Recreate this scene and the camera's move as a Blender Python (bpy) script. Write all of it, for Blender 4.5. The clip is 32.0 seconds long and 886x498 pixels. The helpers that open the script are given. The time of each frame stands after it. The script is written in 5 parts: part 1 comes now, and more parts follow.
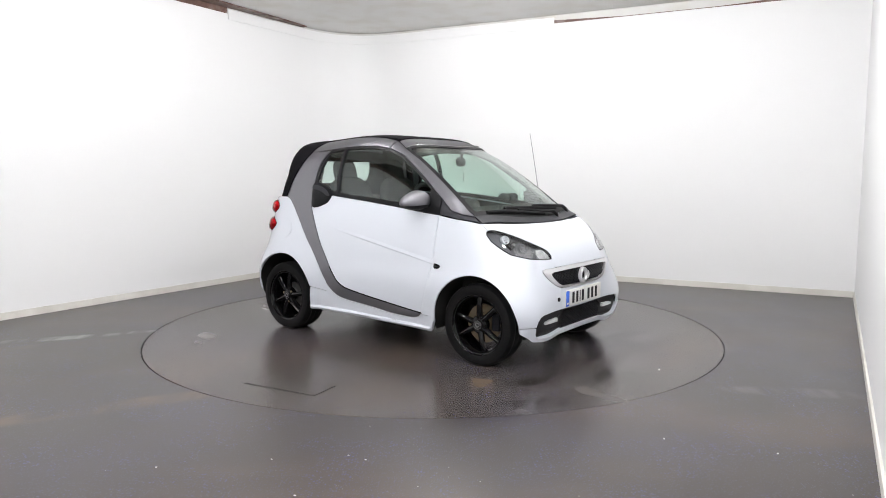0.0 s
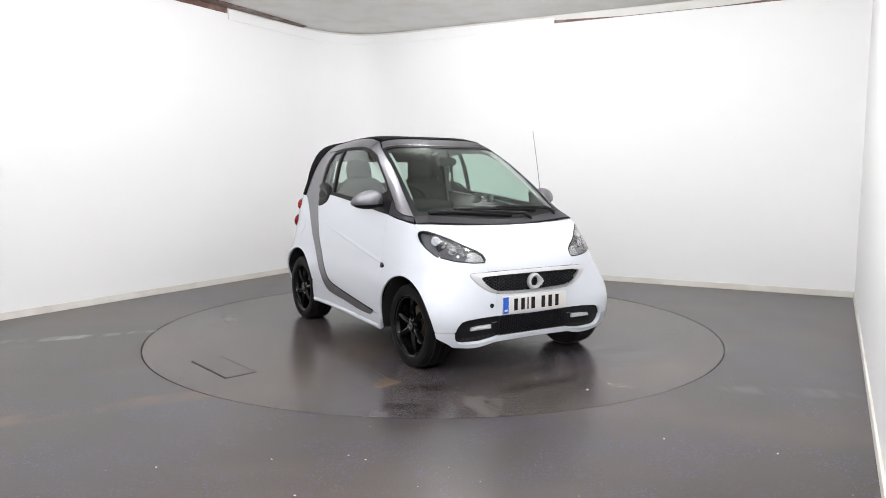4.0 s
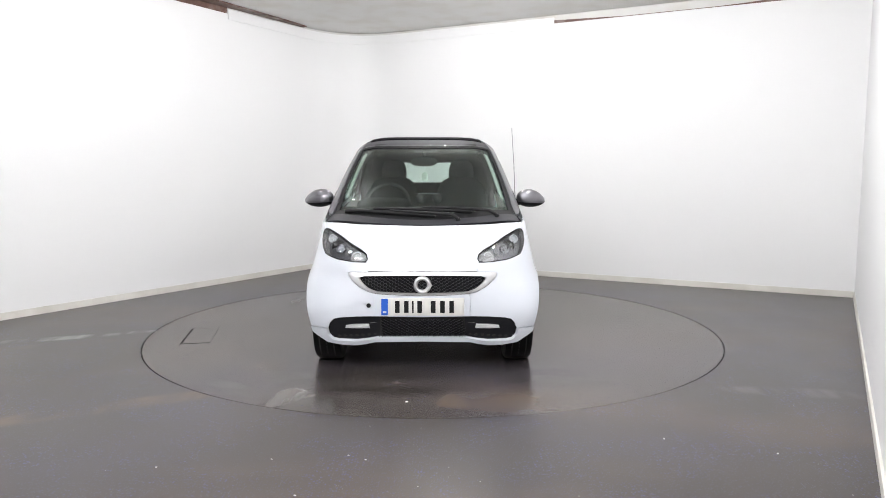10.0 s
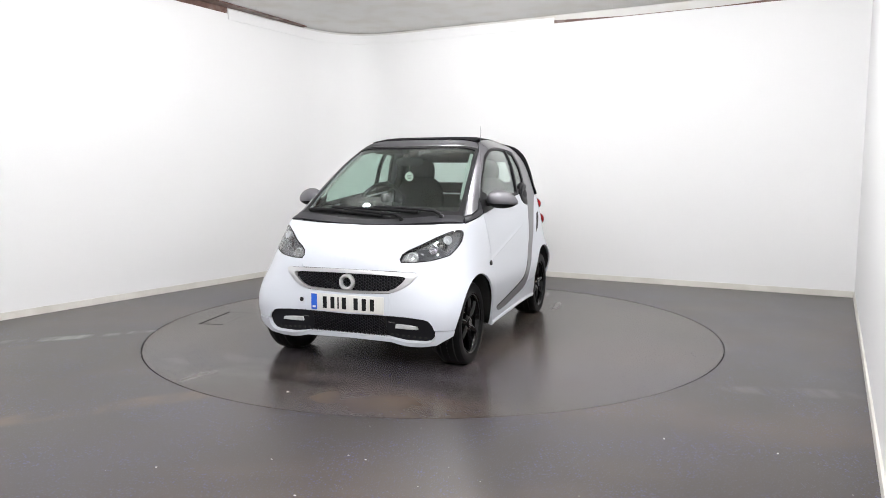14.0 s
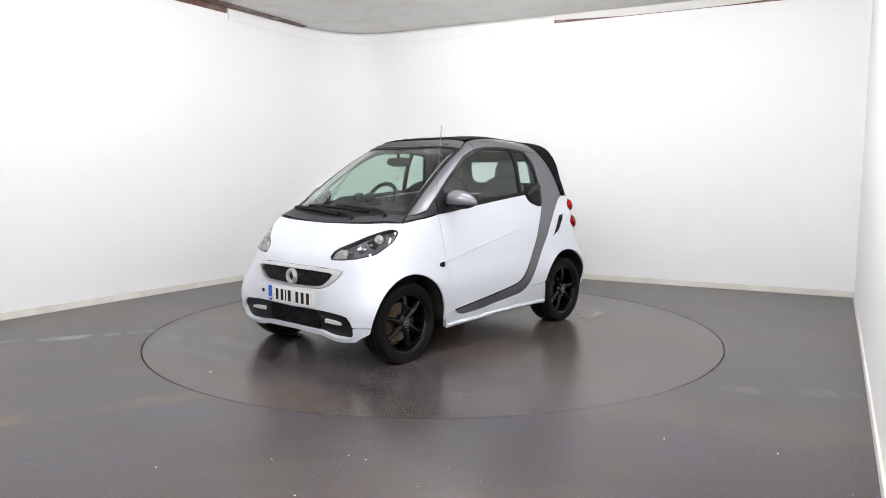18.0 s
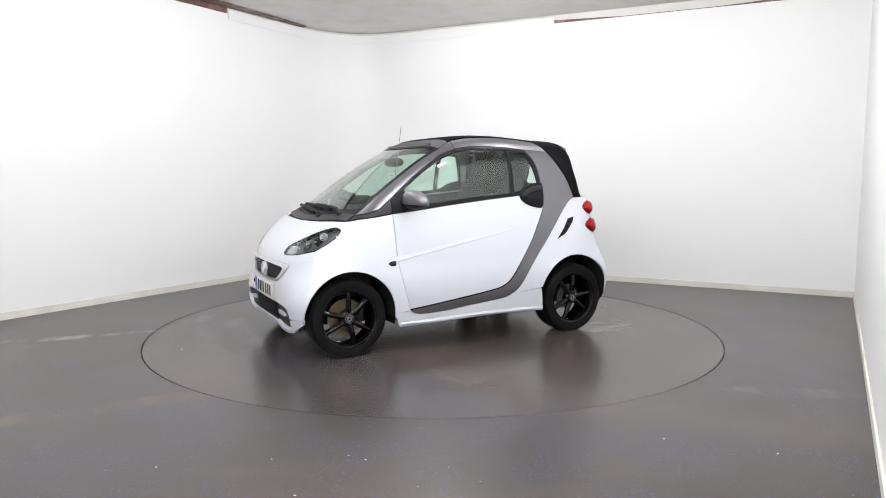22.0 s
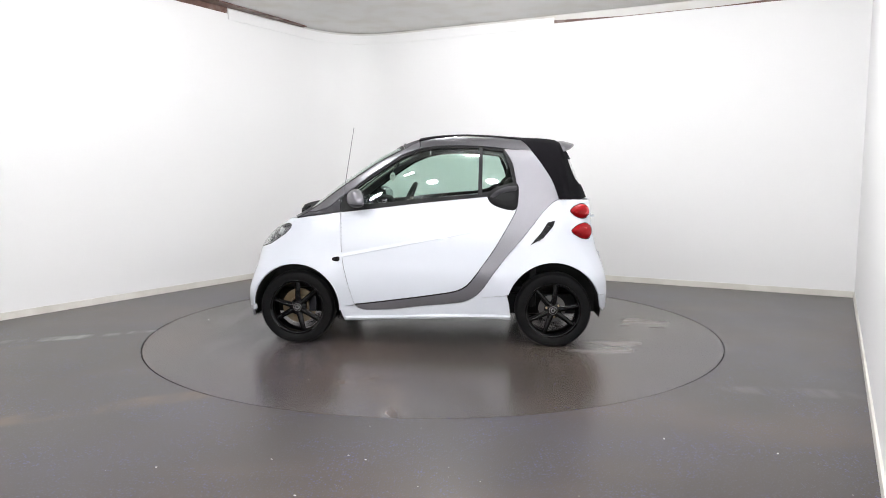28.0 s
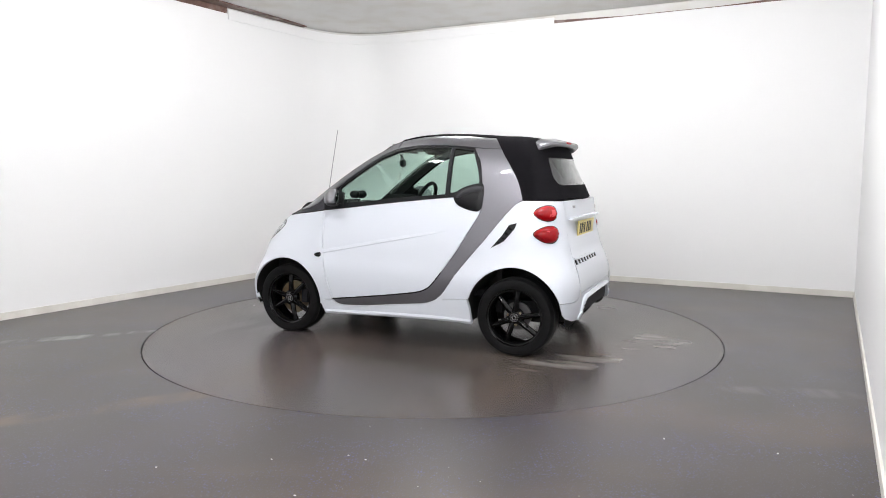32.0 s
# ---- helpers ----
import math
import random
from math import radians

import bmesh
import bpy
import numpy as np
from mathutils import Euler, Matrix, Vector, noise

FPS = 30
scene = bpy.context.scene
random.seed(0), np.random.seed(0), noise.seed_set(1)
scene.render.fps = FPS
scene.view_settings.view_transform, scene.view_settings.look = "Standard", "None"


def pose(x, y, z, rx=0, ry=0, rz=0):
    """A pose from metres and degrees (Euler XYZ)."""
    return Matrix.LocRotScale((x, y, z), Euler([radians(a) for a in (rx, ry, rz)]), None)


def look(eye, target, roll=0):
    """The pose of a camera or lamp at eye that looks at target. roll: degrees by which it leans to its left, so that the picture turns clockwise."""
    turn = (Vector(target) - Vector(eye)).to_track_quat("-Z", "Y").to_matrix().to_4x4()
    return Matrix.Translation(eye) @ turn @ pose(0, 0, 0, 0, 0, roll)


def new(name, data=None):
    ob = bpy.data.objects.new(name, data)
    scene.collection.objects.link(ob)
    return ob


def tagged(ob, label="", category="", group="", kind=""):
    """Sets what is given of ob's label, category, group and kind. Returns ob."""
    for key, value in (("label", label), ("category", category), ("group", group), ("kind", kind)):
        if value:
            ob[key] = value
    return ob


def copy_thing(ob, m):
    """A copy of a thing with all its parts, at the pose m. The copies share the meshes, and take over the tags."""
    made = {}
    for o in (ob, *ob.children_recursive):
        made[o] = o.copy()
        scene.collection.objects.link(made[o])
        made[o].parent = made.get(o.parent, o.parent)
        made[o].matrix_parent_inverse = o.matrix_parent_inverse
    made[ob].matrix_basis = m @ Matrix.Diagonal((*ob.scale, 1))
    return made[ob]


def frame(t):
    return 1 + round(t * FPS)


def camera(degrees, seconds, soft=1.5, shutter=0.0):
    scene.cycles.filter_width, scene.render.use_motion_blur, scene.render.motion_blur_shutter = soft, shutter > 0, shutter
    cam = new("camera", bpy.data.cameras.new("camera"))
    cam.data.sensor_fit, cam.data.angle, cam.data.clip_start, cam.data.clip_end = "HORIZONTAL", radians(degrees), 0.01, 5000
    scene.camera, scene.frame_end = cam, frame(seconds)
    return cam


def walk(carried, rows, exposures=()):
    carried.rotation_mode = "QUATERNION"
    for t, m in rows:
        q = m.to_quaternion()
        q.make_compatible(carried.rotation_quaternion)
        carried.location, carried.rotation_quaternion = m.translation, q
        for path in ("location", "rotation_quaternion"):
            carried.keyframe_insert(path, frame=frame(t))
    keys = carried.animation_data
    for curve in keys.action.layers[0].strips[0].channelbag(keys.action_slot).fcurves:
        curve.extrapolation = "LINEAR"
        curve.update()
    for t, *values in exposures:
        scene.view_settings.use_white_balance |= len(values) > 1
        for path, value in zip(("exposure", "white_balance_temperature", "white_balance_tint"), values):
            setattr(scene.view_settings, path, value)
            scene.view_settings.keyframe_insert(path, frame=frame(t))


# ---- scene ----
# the camera stands still
EYE = (0.0, -5.677, 1.234)
cam = camera(64.52, 32.0, soft=0.95)
walk(cam, [(t, look(EYE, (0.0738, 0.290, 0.605), 0.05)) for t in (0.0, 32.0)], exposures=[(0.0, 0.0, 6500, 10), (32.0, 0.0, 6500, 10)])

# ---- light: ceiling lamps, some of them added as fill, a faint even world fill, the rest is bounce from the white walls ----
world = bpy.data.worlds.new("world")
scene.world = world
world.use_nodes = True
world.node_tree.nodes["Background"].inputs[0].default_value = (0.98, 0.98, 0.985, 1)
world.node_tree.nodes["Background"].inputs[1].default_value = 0.02


# ---- materials ----
def mat(name, color, rough=0.5, metal=0.0, coat=0.0, grain=0.0, scale=40.0, bump=0.0, stain=0.0, stain_scale=1.5, stain_color=None, spec=0.5):
    """A surface with fine grain, larger stains and a fine relief."""
    m = bpy.data.materials.new(name)
    m.use_nodes = True
    nt = m.node_tree
    b = nt.nodes["Principled BSDF"]
    b.inputs["Roughness"].default_value = rough
    b.inputs["Metallic"].default_value = metal
    b.inputs["Coat Weight"].default_value = coat
    b.inputs["Coat Roughness"].default_value = 0.04
    b.inputs["Specular IOR Level"].default_value = spec
    b.inputs["Base Color"].default_value = (*color, 1)
    if not (grain or stain or bump):
        return m
    tc = nt.nodes.new("ShaderNodeTexCoord")
    n1 = nt.nodes.new("ShaderNodeTexNoise")
    n1.inputs["Scale"].default_value, n1.inputs["Detail"].default_value = scale, 6
    n2 = nt.nodes.new("ShaderNodeTexNoise")
    n2.inputs["Scale"].default_value, n2.inputs["Detail"].default_value = stain_scale, 5
    for n in (n1, n2):
        nt.links.new(tc.outputs["Object"], n.inputs["Vector"])
    mix1 = nt.nodes.new("ShaderNodeMix")
    mix1.data_type, mix1.blend_type = "RGBA", "MIX"
    mix1.inputs[6].default_value = (*[c * (1 - grain) for c in color], 1)
    mix1.inputs[7].default_value = (*[min(1, c * (1 + grain)) for c in color], 1)
    nt.links.new(n1.outputs["Fac"], mix1.inputs[0])
    ramp = nt.nodes.new("ShaderNodeMapRange")
    ramp.inputs[1].default_value, ramp.inputs[2].default_value = 0.45, 0.75
    ramp.inputs[3].default_value, ramp.inputs[4].default_value = 0.0, stain
    nt.links.new(n2.outputs["Fac"], ramp.inputs[0])
    mix2 = nt.nodes.new("ShaderNodeMix")
    mix2.data_type = "RGBA"
    sc = stain_color or [c * 0.6 for c in color]
    mix2.inputs[7].default_value = (*sc, 1)
    nt.links.new(ramp.outputs[0], mix2.inputs[0])
    nt.links.new(mix1.outputs[2], mix2.inputs[6])
    nt.links.new(mix2.outputs[2], b.inputs["Base Color"])
    if bump:
        bm_ = nt.nodes.new("ShaderNodeBump")
        bm_.inputs["Strength"].default_value, bm_.inputs["Distance"].default_value = bump, 0.004
        nt.links.new(n1.outputs["Fac"], bm_.inputs["Height"])
        nt.links.new(bm_.outputs[0], b.inputs["Normal"])
    return m


def glow(name, color, strength):
    m = bpy.data.materials.new(name)
    m.use_nodes = True
    b = m.node_tree.nodes["Principled BSDF"]
    b.inputs["Base Color"].default_value = (*color, 1)
    b.inputs["Emission Color"].default_value = (*color, 1)
    b.inputs["Emission Strength"].default_value = strength
    return m


def glass(name, tint, amount=1.0):
    """A thin pane: tinted see-through with a mirror gloss that grows at grazing angles."""
    m = bpy.data.materials.new(name)
    m.use_nodes = True
    nt = m.node_tree
    out = nt.nodes["Material Output"]
    nt.nodes.remove(nt.nodes["Principled BSDF"])
    tr, gl, mx, lw, pw, fr = (nt.nodes.new(k) for k in ("ShaderNodeBsdfTransparent", "ShaderNodeBsdfGlossy", "ShaderNodeMixShader", "ShaderNodeLayerWeight", "ShaderNodeMath", "ShaderNodeMath"))
    tr.inputs[0].default_value = (*tint, 1)
    gl.inputs["Roughness"].default_value = 0.01
    gl.inputs[0].default_value = (amount, amount, amount, 1)
    lw.inputs[0].default_value = 0.5
    pw.operation, fr.operation = "POWER", "MULTIPLY_ADD"
    pw.inputs[1].default_value = 5.0
    fr.inputs[1].default_value, fr.inputs[2].default_value = 0.93, 0.055
    nt.links.new(lw.outputs["Facing"], pw.inputs[0])
    nt.links.new(pw.outputs[0], fr.inputs[0])
    nt.links.new(fr.outputs[0], mx.inputs[0])
    nt.links.new(tr.outputs[0], mx.inputs[1])
    nt.links.new(gl.outputs[0], mx.inputs[2])
    nt.links.new(mx.outputs[0], out.inputs[0])
    return m


def floor_material(name, marks_and_reflections, tone=1.0, gloss=0.30, fleck=1.0):
    """Dark grey vinyl with a soft sheen, fine pale and blue flecks, dust films, brown scuffs and smooth patches with
    the car's dark reflection painted in.
    """
    m = bpy.data.materials.new(name)
    m.use_nodes = True
    nt = m.node_tree
    N, K = nt.nodes, nt.links
    b = N["Principled BSDF"]
    tc = N.new("ShaderNodeTexCoord")

    def tex(scale, detail=5, stretch=None, distort=0.0, turn=0.0):
        n = N.new("ShaderNodeTexNoise")
        n.inputs["Scale"].default_value, n.inputs["Detail"].default_value = scale, detail
        n.inputs["Distortion"].default_value = distort
        mp = N.new("ShaderNodeMapping")
        mp.inputs["Scale"].default_value = stretch or (1, 1, 1)
        mp.inputs["Rotation"].default_value[2] = turn
        K.new(tc.outputs["Object"], mp.inputs[0])
        K.new(mp.outputs[0], n.inputs["Vector"])
        return n.outputs["Fac"]

    def step(fac, lo, hi, top=1.0):
        r = N.new("ShaderNodeMapRange")
        r.interpolation_type = "SMOOTHSTEP"
        for i, v in ((1, lo), (2, hi), (3, 0.0), (4, top)):
            r.inputs[i].default_value = v
        K.new(fac, r.inputs[0])
        return r.outputs[0]

    def times(a, c):
        x = N.new("ShaderNodeMath")
        x.operation = "MULTIPLY"
        K.new(a, x.inputs[0])
        K.new(c, x.inputs[1])
        return x.outputs[0]

    def near(cx, cy, rx, ry, turn=0.0, top=1.0):
        """1 inside a soft ellipse on the floor, 0 outside."""
        mp = N.new("ShaderNodeMapping")
        mp.vector_type = "TEXTURE"
        mp.inputs["Location"].default_value = (cx, cy, 0)
        mp.inputs["Rotation"].default_value[2] = radians(turn)
        mp.inputs["Scale"].default_value = (rx, ry, 1000)
        K.new(tc.outputs["Object"], mp.inputs[0])
        ln = N.new("ShaderNodeVectorMath")
        ln.operation = "LENGTH"
        K.new(mp.outputs[0], ln.inputs[0])
        r = N.new("ShaderNodeMapRange")
        r.interpolation_type = "SMOOTHSTEP"
        for i, v in ((1, 0.45), (2, 1.0), (3, top), (4, 0.0)):
            r.inputs[i].default_value = v
        K.new(ln.outputs["Value"], r.inputs[0])
        return r.outputs[0]

    col = N.new("ShaderNodeRGB").outputs[0]
    col.default_value = (0.047, 0.039, 0.034, 1)

    def over(col, fac, rgb):
        x = N.new("ShaderNodeMix")
        x.data_type = "RGBA"
        x.inputs[7].default_value = (*rgb, 1)
        K.new(col, x.inputs[6])
        K.new(fac, x.inputs[0])
        return x.outputs[2]

    def flecks(scale, size, share, rgb, col, clump=None):
        """Small flakes strewn in the vinyl."""
        v = N.new("ShaderNodeTexVoronoi")
        v.inputs["Scale"].default_value = scale
        K.new(tc.outputs["Object"], v.inputs["Vector"])
        sep = N.new("ShaderNodeSeparateColor")
        K.new(v.outputs["Color"], sep.inputs[0])
        dot = N.new("ShaderNodeMath")
        dot.operation = "LESS_THAN"
        dot.inputs[1].default_value = size
        K.new(v.outputs["Distance"], dot.inputs[0])
        pick = N.new("ShaderNodeMath")
        pick.operation = "GREATER_THAN"
        pick.inputs[1].default_value = 1 - share * fleck
        K.new(sep.outputs[0], pick.inputs[0])
        f = times(dot.outputs[0], pick.outputs[0])
        return over(col, times(f, clump) if clump else f, rgb)

    col = over(col, step(tex(1.1, 6), 0.42, 0.72, 0.45), (0.074, 0.058, 0.047))
    col = over(col, step(tex(0.5, 4), 0.42, 0.62, 0.6), (0.056, 0.051, 0.068))
    col = over(col, step(tex(0.8, 5, (0.5, 1.3, 1)), 0.44, 0.66, 0.75), (0.092, 0.068, 0.051))
    col = over(col, step(tex(5, 5, (1, 0.35, 1)), 0.45, 0.8, 0.30), (0.040, 0.035, 0.033))
    col = over(col, step(tex(190, 2), 0.48, 0.8, 0.5), (0.095, 0.085, 0.082))
    patch = step(tex(3.2, 5), 0.40, 0.60)
    col = flecks(105, 0.22, 0.20, (0.21, 0.21, 0.22), col, patch)
    col = flecks(76, 0.34, 0.40, (0.070, 0.076, 0.19), col, patch)
    col = flecks(130, 0.30, 0.35, (0.085, 0.088, 0.14), col)
    col = flecks(16, 0.045, 0.10, (0.60, 0.60, 0.58), col)
    rough = N.new("ShaderNodeValue").outputs[0]
    rough.default_value = gloss

    def rough_to(rough, fac, value):
        x = N.new("ShaderNodeMix")
        x.inputs[3].default_value = value
        K.new(rough, x.inputs[2])
        K.new(fac, x.inputs[0])
        return x.outputs[0]

    rough = rough_to(rough, step(tex(0.9, 4, (1, 0.5, 1)), 0.3, 0.8, 0.8), gloss + 0.03)
    rough = rough_to(rough, step(tex(1.7, 2, (1, 0.45, 1), 0.0, 0.6), 0.35, 0.75), gloss + 0.03)
    for kind, cx, cy, rx, ry, turn, top in marks_and_reflections:
        spot = near(cx, cy, rx, ry, turn, top)
        if kind == "marks_and_reflections":
            # smoother patch; the car's dark reflection is painted into its colour
            f = times(spot, step(tex(2.2, 3, (0.6, 2.2, 1), 0.15, radians(-turn)), 0.38, 0.64))
            col = over(col, f, (0.024, 0.020, 0.018))
            rough = rough_to(rough, f, 0.15)
        elif kind == "dust_and_sheen":
            # pale dust streaks; behind the rear wheels they also paint in light reflections
            f = times(spot, step(tex(6, 3, (1, 0.22, 1), 0.3, radians(-turn)), 0.42, 0.68))
            col = over(col, f, (0.30, 0.295, 0.295))
            rough = rough_to(rough, f, gloss + 0.03)
        elif kind == "film":
            f = times(spot, step(tex(3.0, 5), 0.35, 0.6))
            rough = rough_to(rough, f, gloss + 0.02)
            col = over(col, f, (0.12, 0.105, 0.095))
        else:
            f = times(spot, step(tex(3, 4, (1, 0.3, 1), 0.5), 0.35, 0.65))
            col = over(col, f, (0.125, 0.092, 0.060))
    shade = N.new("ShaderNodeVectorMath")
    shade.operation = "SCALE"
    shade.inputs["Scale"].default_value = tone
    K.new(col, shade.inputs[0])
    K.new(shade.outputs[0], b.inputs["Base Color"])
    K.new(rough, b.inputs["Roughness"])
    b.inputs["Specular IOR Level"].default_value = 0.45
    bp = N.new("ShaderNodeBump")
    bp.inputs["Strength"].default_value, bp.inputs["Distance"].default_value = 0.003, 0.002
    K.new(tex(170, 3), bp.inputs["Height"])
    K.new(bp.outputs[0], b.inputs["Normal"])
    return m


M_WALL = mat("white_wall_paint", (0.88, 0.88, 0.88), 0.55, grain=0.015, scale=90, bump=0.04, stain=0.10, stain_scale=0.8, stain_color=(0.80, 0.80, 0.785))
M_BASE = mat("cream_skirting_paint", (0.77, 0.75, 0.70), 0.5, grain=0.04, scale=30, stain=0.4, stain_scale=3, stain_color=(0.50, 0.46, 0.40))
M_CEIL = mat("ceiling_board", (0.74, 0.735, 0.715), 0.45, grain=0.03, scale=12, stain=0.6, stain_scale=3, stain_color=(0.58, 0.54, 0.47))
M_LOFT = mat("dark_loft_board", (0.035, 0.028, 0.024), 0.7, grain=0.3, scale=8, stain=0.5, stain_scale=2, stain_color=(0.02, 0.017, 0.015))
M_TIMBER_AND_SHADE = mat("red_brown_timber_and_shade", (0.15, 0.080, 0.064), 0.5, grain=0.45, scale=22, stain=0.75, stain_scale=5, stain_color=(0.40, 0.35, 0.32))
M_FLOOR = floor_material("vinyl_floor", [("scuff", -1.75, -2.02, 1.1, 0.13, 27, 1.0), ("scuff", -2.75, -0.62, 0.6, 0.10, 20, 0.45), ("dust_and_sheen", -2.85, -0.42, 0.75, 0.09, 19, 1.0), ("dust_and_sheen", -2.45, -0.25, 0.45, 0.06, 22, 1.0),
                                         ("dust_and_sheen", 1.75, -0.75, 0.5, 0.25, 0, 0.25), ("dust_and_sheen", 2.1, -1.8, 0.6, 0.12, -10, 0.25), ("film", 0.3, 2.6, 3.0, 0.8, -10, 0.4)])
M_DISC = floor_material("vinyl_turntable", [("marks_and_reflections", -0.40, -1.62, 0.75, 0.42, 8, 0.75), ("marks_and_reflections", -1.20, -1.69, 0.34, 0.13, -37, 1.0), ("marks_and_reflections", -0.89, -1.40, 0.22, 0.12, -37, 0.9), ("marks_and_reflections", 0.75, -1.35, 0.5, 0.35, 0, 0.4),
                                            ("dust_and_sheen", -0.20, 1.75, 0.50, 0.30, 150, 0.40), ("dust_and_sheen", 0.62, 1.30, 0.55, 0.28, 138, 0.40), ("dust_and_sheen", -1.25, -1.64, 0.20, 0.12, 20, 0.10), ("dust_and_sheen", -0.62, -1.73, 0.24, 0.10, 10, 0.08),
                                            ("dust_and_sheen", -0.20, -1.56, 0.20, 0.08, 0, 0.12), ("dust_and_sheen", -0.80, -1.85, 0.40, 0.16, 60, 0.14), ("dust_and_sheen", -1.3, 1.2, 0.5, 0.12, 40, 0.3), ("scuff", -0.95, -1.15, 0.35, 0.12, 30, 0.7),
                                            ("scuff", 0.15, -1.9, 0.5, 0.2, -10, 0.5), ("film", 1.3, -0.4, 0.6, 1.2, 0, 0.2)], 1.17, 0.24, 0.12)
M_GAP = mat("dark_gap", (0.012, 0.011, 0.010), 0.7)
M_LAMP = glow("lamp_globe", (0.978, 0.975, 0.985), 172.0)
M_METAL = mat("white_enamel", (0.75, 0.75, 0.74), 0.35)


# ---- mesh helpers ----
def link(name, bm, material, parent=None, label="", smooth=None):
    """Links a bmesh as one mesh object, a part of parent where one is given."""
    me = bpy.data.meshes.new(name)
    bm.normal_update()
    bm.to_mesh(me)
    bm.free()
    for mt in material if isinstance(material, (list, tuple)) else [material]:
        me.materials.append(mt)
    if smooth is not None:
        me.polygons.foreach_set("use_smooth", [True] * len(me.polygons))
        me.set_sharp_from_angle(angle=radians(smooth))
    ob = new(name, me)
    if parent:
        ob.parent = parent
    if label:
        ob["label"] = label
    return ob


def part(name, bm, material, parent, label="", smooth=35):
    return link(name, bm, material, parent, label, smooth)


def prism(bm, outline, z0, z1):
    """A closed solid over a flat outline of (x, y)."""
    lo = [bm.verts.new((x, y, z0)) for x, y in outline]
    hi = [bm.verts.new((x, y, z1)) for x, y in outline]
    n = len(outline)
    bm.faces.new(hi)
    bm.faces.new(lo[::-1])
    for i in range(n):
        bm.faces.new((lo[i], lo[(i + 1) % n], hi[(i + 1) % n], hi[i]))
    return bm


def box(bm, size, m=None, bevel=0.0, segments=2):
    """A block of that size round the origin of m, with rounded edges."""
    r = bmesh.ops.create_cube(bm, size=1, matrix=(m or Matrix()) @ Matrix.Diagonal((*size, 1)))
    if bevel:
        es = list({e for v in r["verts"] for e in v.link_edges})
        bmesh.ops.bevel(bm, geom=es, offset=bevel, segments=segments, affect="EDGES", profile=0.6)
    return bm


# ---- the room ----
LEFT = (Vector((-3.695, 0.244)), Vector((2.22, 3.56)).normalized())    # a point of the wall's face and its run
BACK = (Vector((1.436, 2.804)), Vector((2.81, -1.49)).normalized())
CORNER = Vector((-1.220, 4.212))
RIGHT_CORNER = Vector((4.262, 1.305))
RIGHT_RUN = Vector((-2.49, -4.35)).normalized()
ROUND = 0.85
WALL_TOP, RAISED_TOP, CEILING = 3.012, 3.075, 3.113
L_FAR = CORNER - LEFT[1] * 11.0
R_FAR = RIGHT_CORNER + RIGHT_RUN * 9.5


def offset(run, d):
    return Vector((-run.y, run.x)) * d


def curve_points(n=14):
    """The rounded corner between the left and the back wall."""
    a, c = CORNER - LEFT[1] * ROUND, CORNER + BACK[1] * ROUND
    return [(1 - s) ** 2 * a + 2 * s * (1 - s) * CORNER + s * s * c for s in (i / n for i in range(n + 1))]


def strip(name, pts, thick, z0, z1, material, label, side=1.0, kind="structure"):
    """A wall, board or skirting that follows a line on the floor."""
    bm = bmesh.new()
    rows = []
    for i, q in enumerate(pts):
        d = ((pts[min(i + 1, len(pts) - 1)] - pts[max(i - 1, 0)])).normalized()
        o = q + Vector((-d.y, d.x)) * thick * side
        top = z1(i / (len(pts) - 1)) if callable(z1) else z1
        rows.append([bm.verts.new((*v, z)) for v, z in ((q, z0), (q, top), (o, top), (o, z0))])
    for a, c in zip(rows, rows[1:]):
        for k in range(4):
            bm.faces.new((a[k], a[(k + 1) % 4], c[(k + 1) % 4], c[k]))
    bm.faces.new(rows[0])
    bm.faces.new(rows[-1][::-1])
    bmesh.ops.recalc_face_normals(bm, faces=bm.faces)
    return tagged(link(name, bm, material, smooth=30), label, name.split("_")[0], kind=kind)


def dense(a, c, n=12):
    return [a + (c - a) * (i / n) for i in range(n + 1)]


STEP_L = CORNER - LEFT[1] * 2.07     # where the raised wall begins
STEP_B = CORNER + BACK[1] * 2.98
cp = curve_points()
strip("wall_west", dense(L_FAR, STEP_L), 0.12, 0, WALL_TOP + 0.02, M_WALL, "plain white painted studio wall")
strip("wall_corner", dense(STEP_L, cp[0], 4)[:-1] + cp + dense(cp[-1], STEP_B, 6)[1:], 0.12, 0, RAISED_TOP, M_WALL, "white painted wall with a rounded corner")
strip("wall_north", dense(STEP_B, RIGHT_CORNER), 0.12, 0, WALL_TOP, M_WALL, "plain white painted studio wall")
strip("wall_east", dense(RIGHT_CORNER + offset(RIGHT_RUN, 0.0), R_FAR), 0.12, 0, WALL_TOP + 0.1, M_WALL, "plain white painted studio wall")
strip("wall_south", dense(R_FAR, L_FAR), 0.12, 0, WALL_TOP + 0.1, M_WALL, "plain white painted studio wall")
strip("baseboard", dense(L_FAR, STEP_L) + dense(STEP_L, cp[0], 4)[1:-1] + cp + dense(cp[-1], RIGHT_CORNER, 16)[1:], -0.014, 0, 0.062, M_BASE, "low cream painted skirting board along the wall")
strip("baseboard_east", dense(RIGHT_CORNER - RIGHT_RUN * 0.0, R_FAR), -0.012, 0, 0.062, M_BASE, "low cream painted skirting board along the wall")
# the raised corner panel overlaps the wall with a fine edge
fascia = dense(STEP_L, cp[0], 4)[:-1] + cp + dense(cp[-1], STEP_B, 6)[1:]
strip("trim_fascia", fascia, -0.012, 2.967, RAISED_TOP + 0.004, M_WALL, "thin white strip along the top of the wall")

hull = [L_FAR, CORNER - LEFT[1] * 0.0, RIGHT_CORNER, R_FAR]
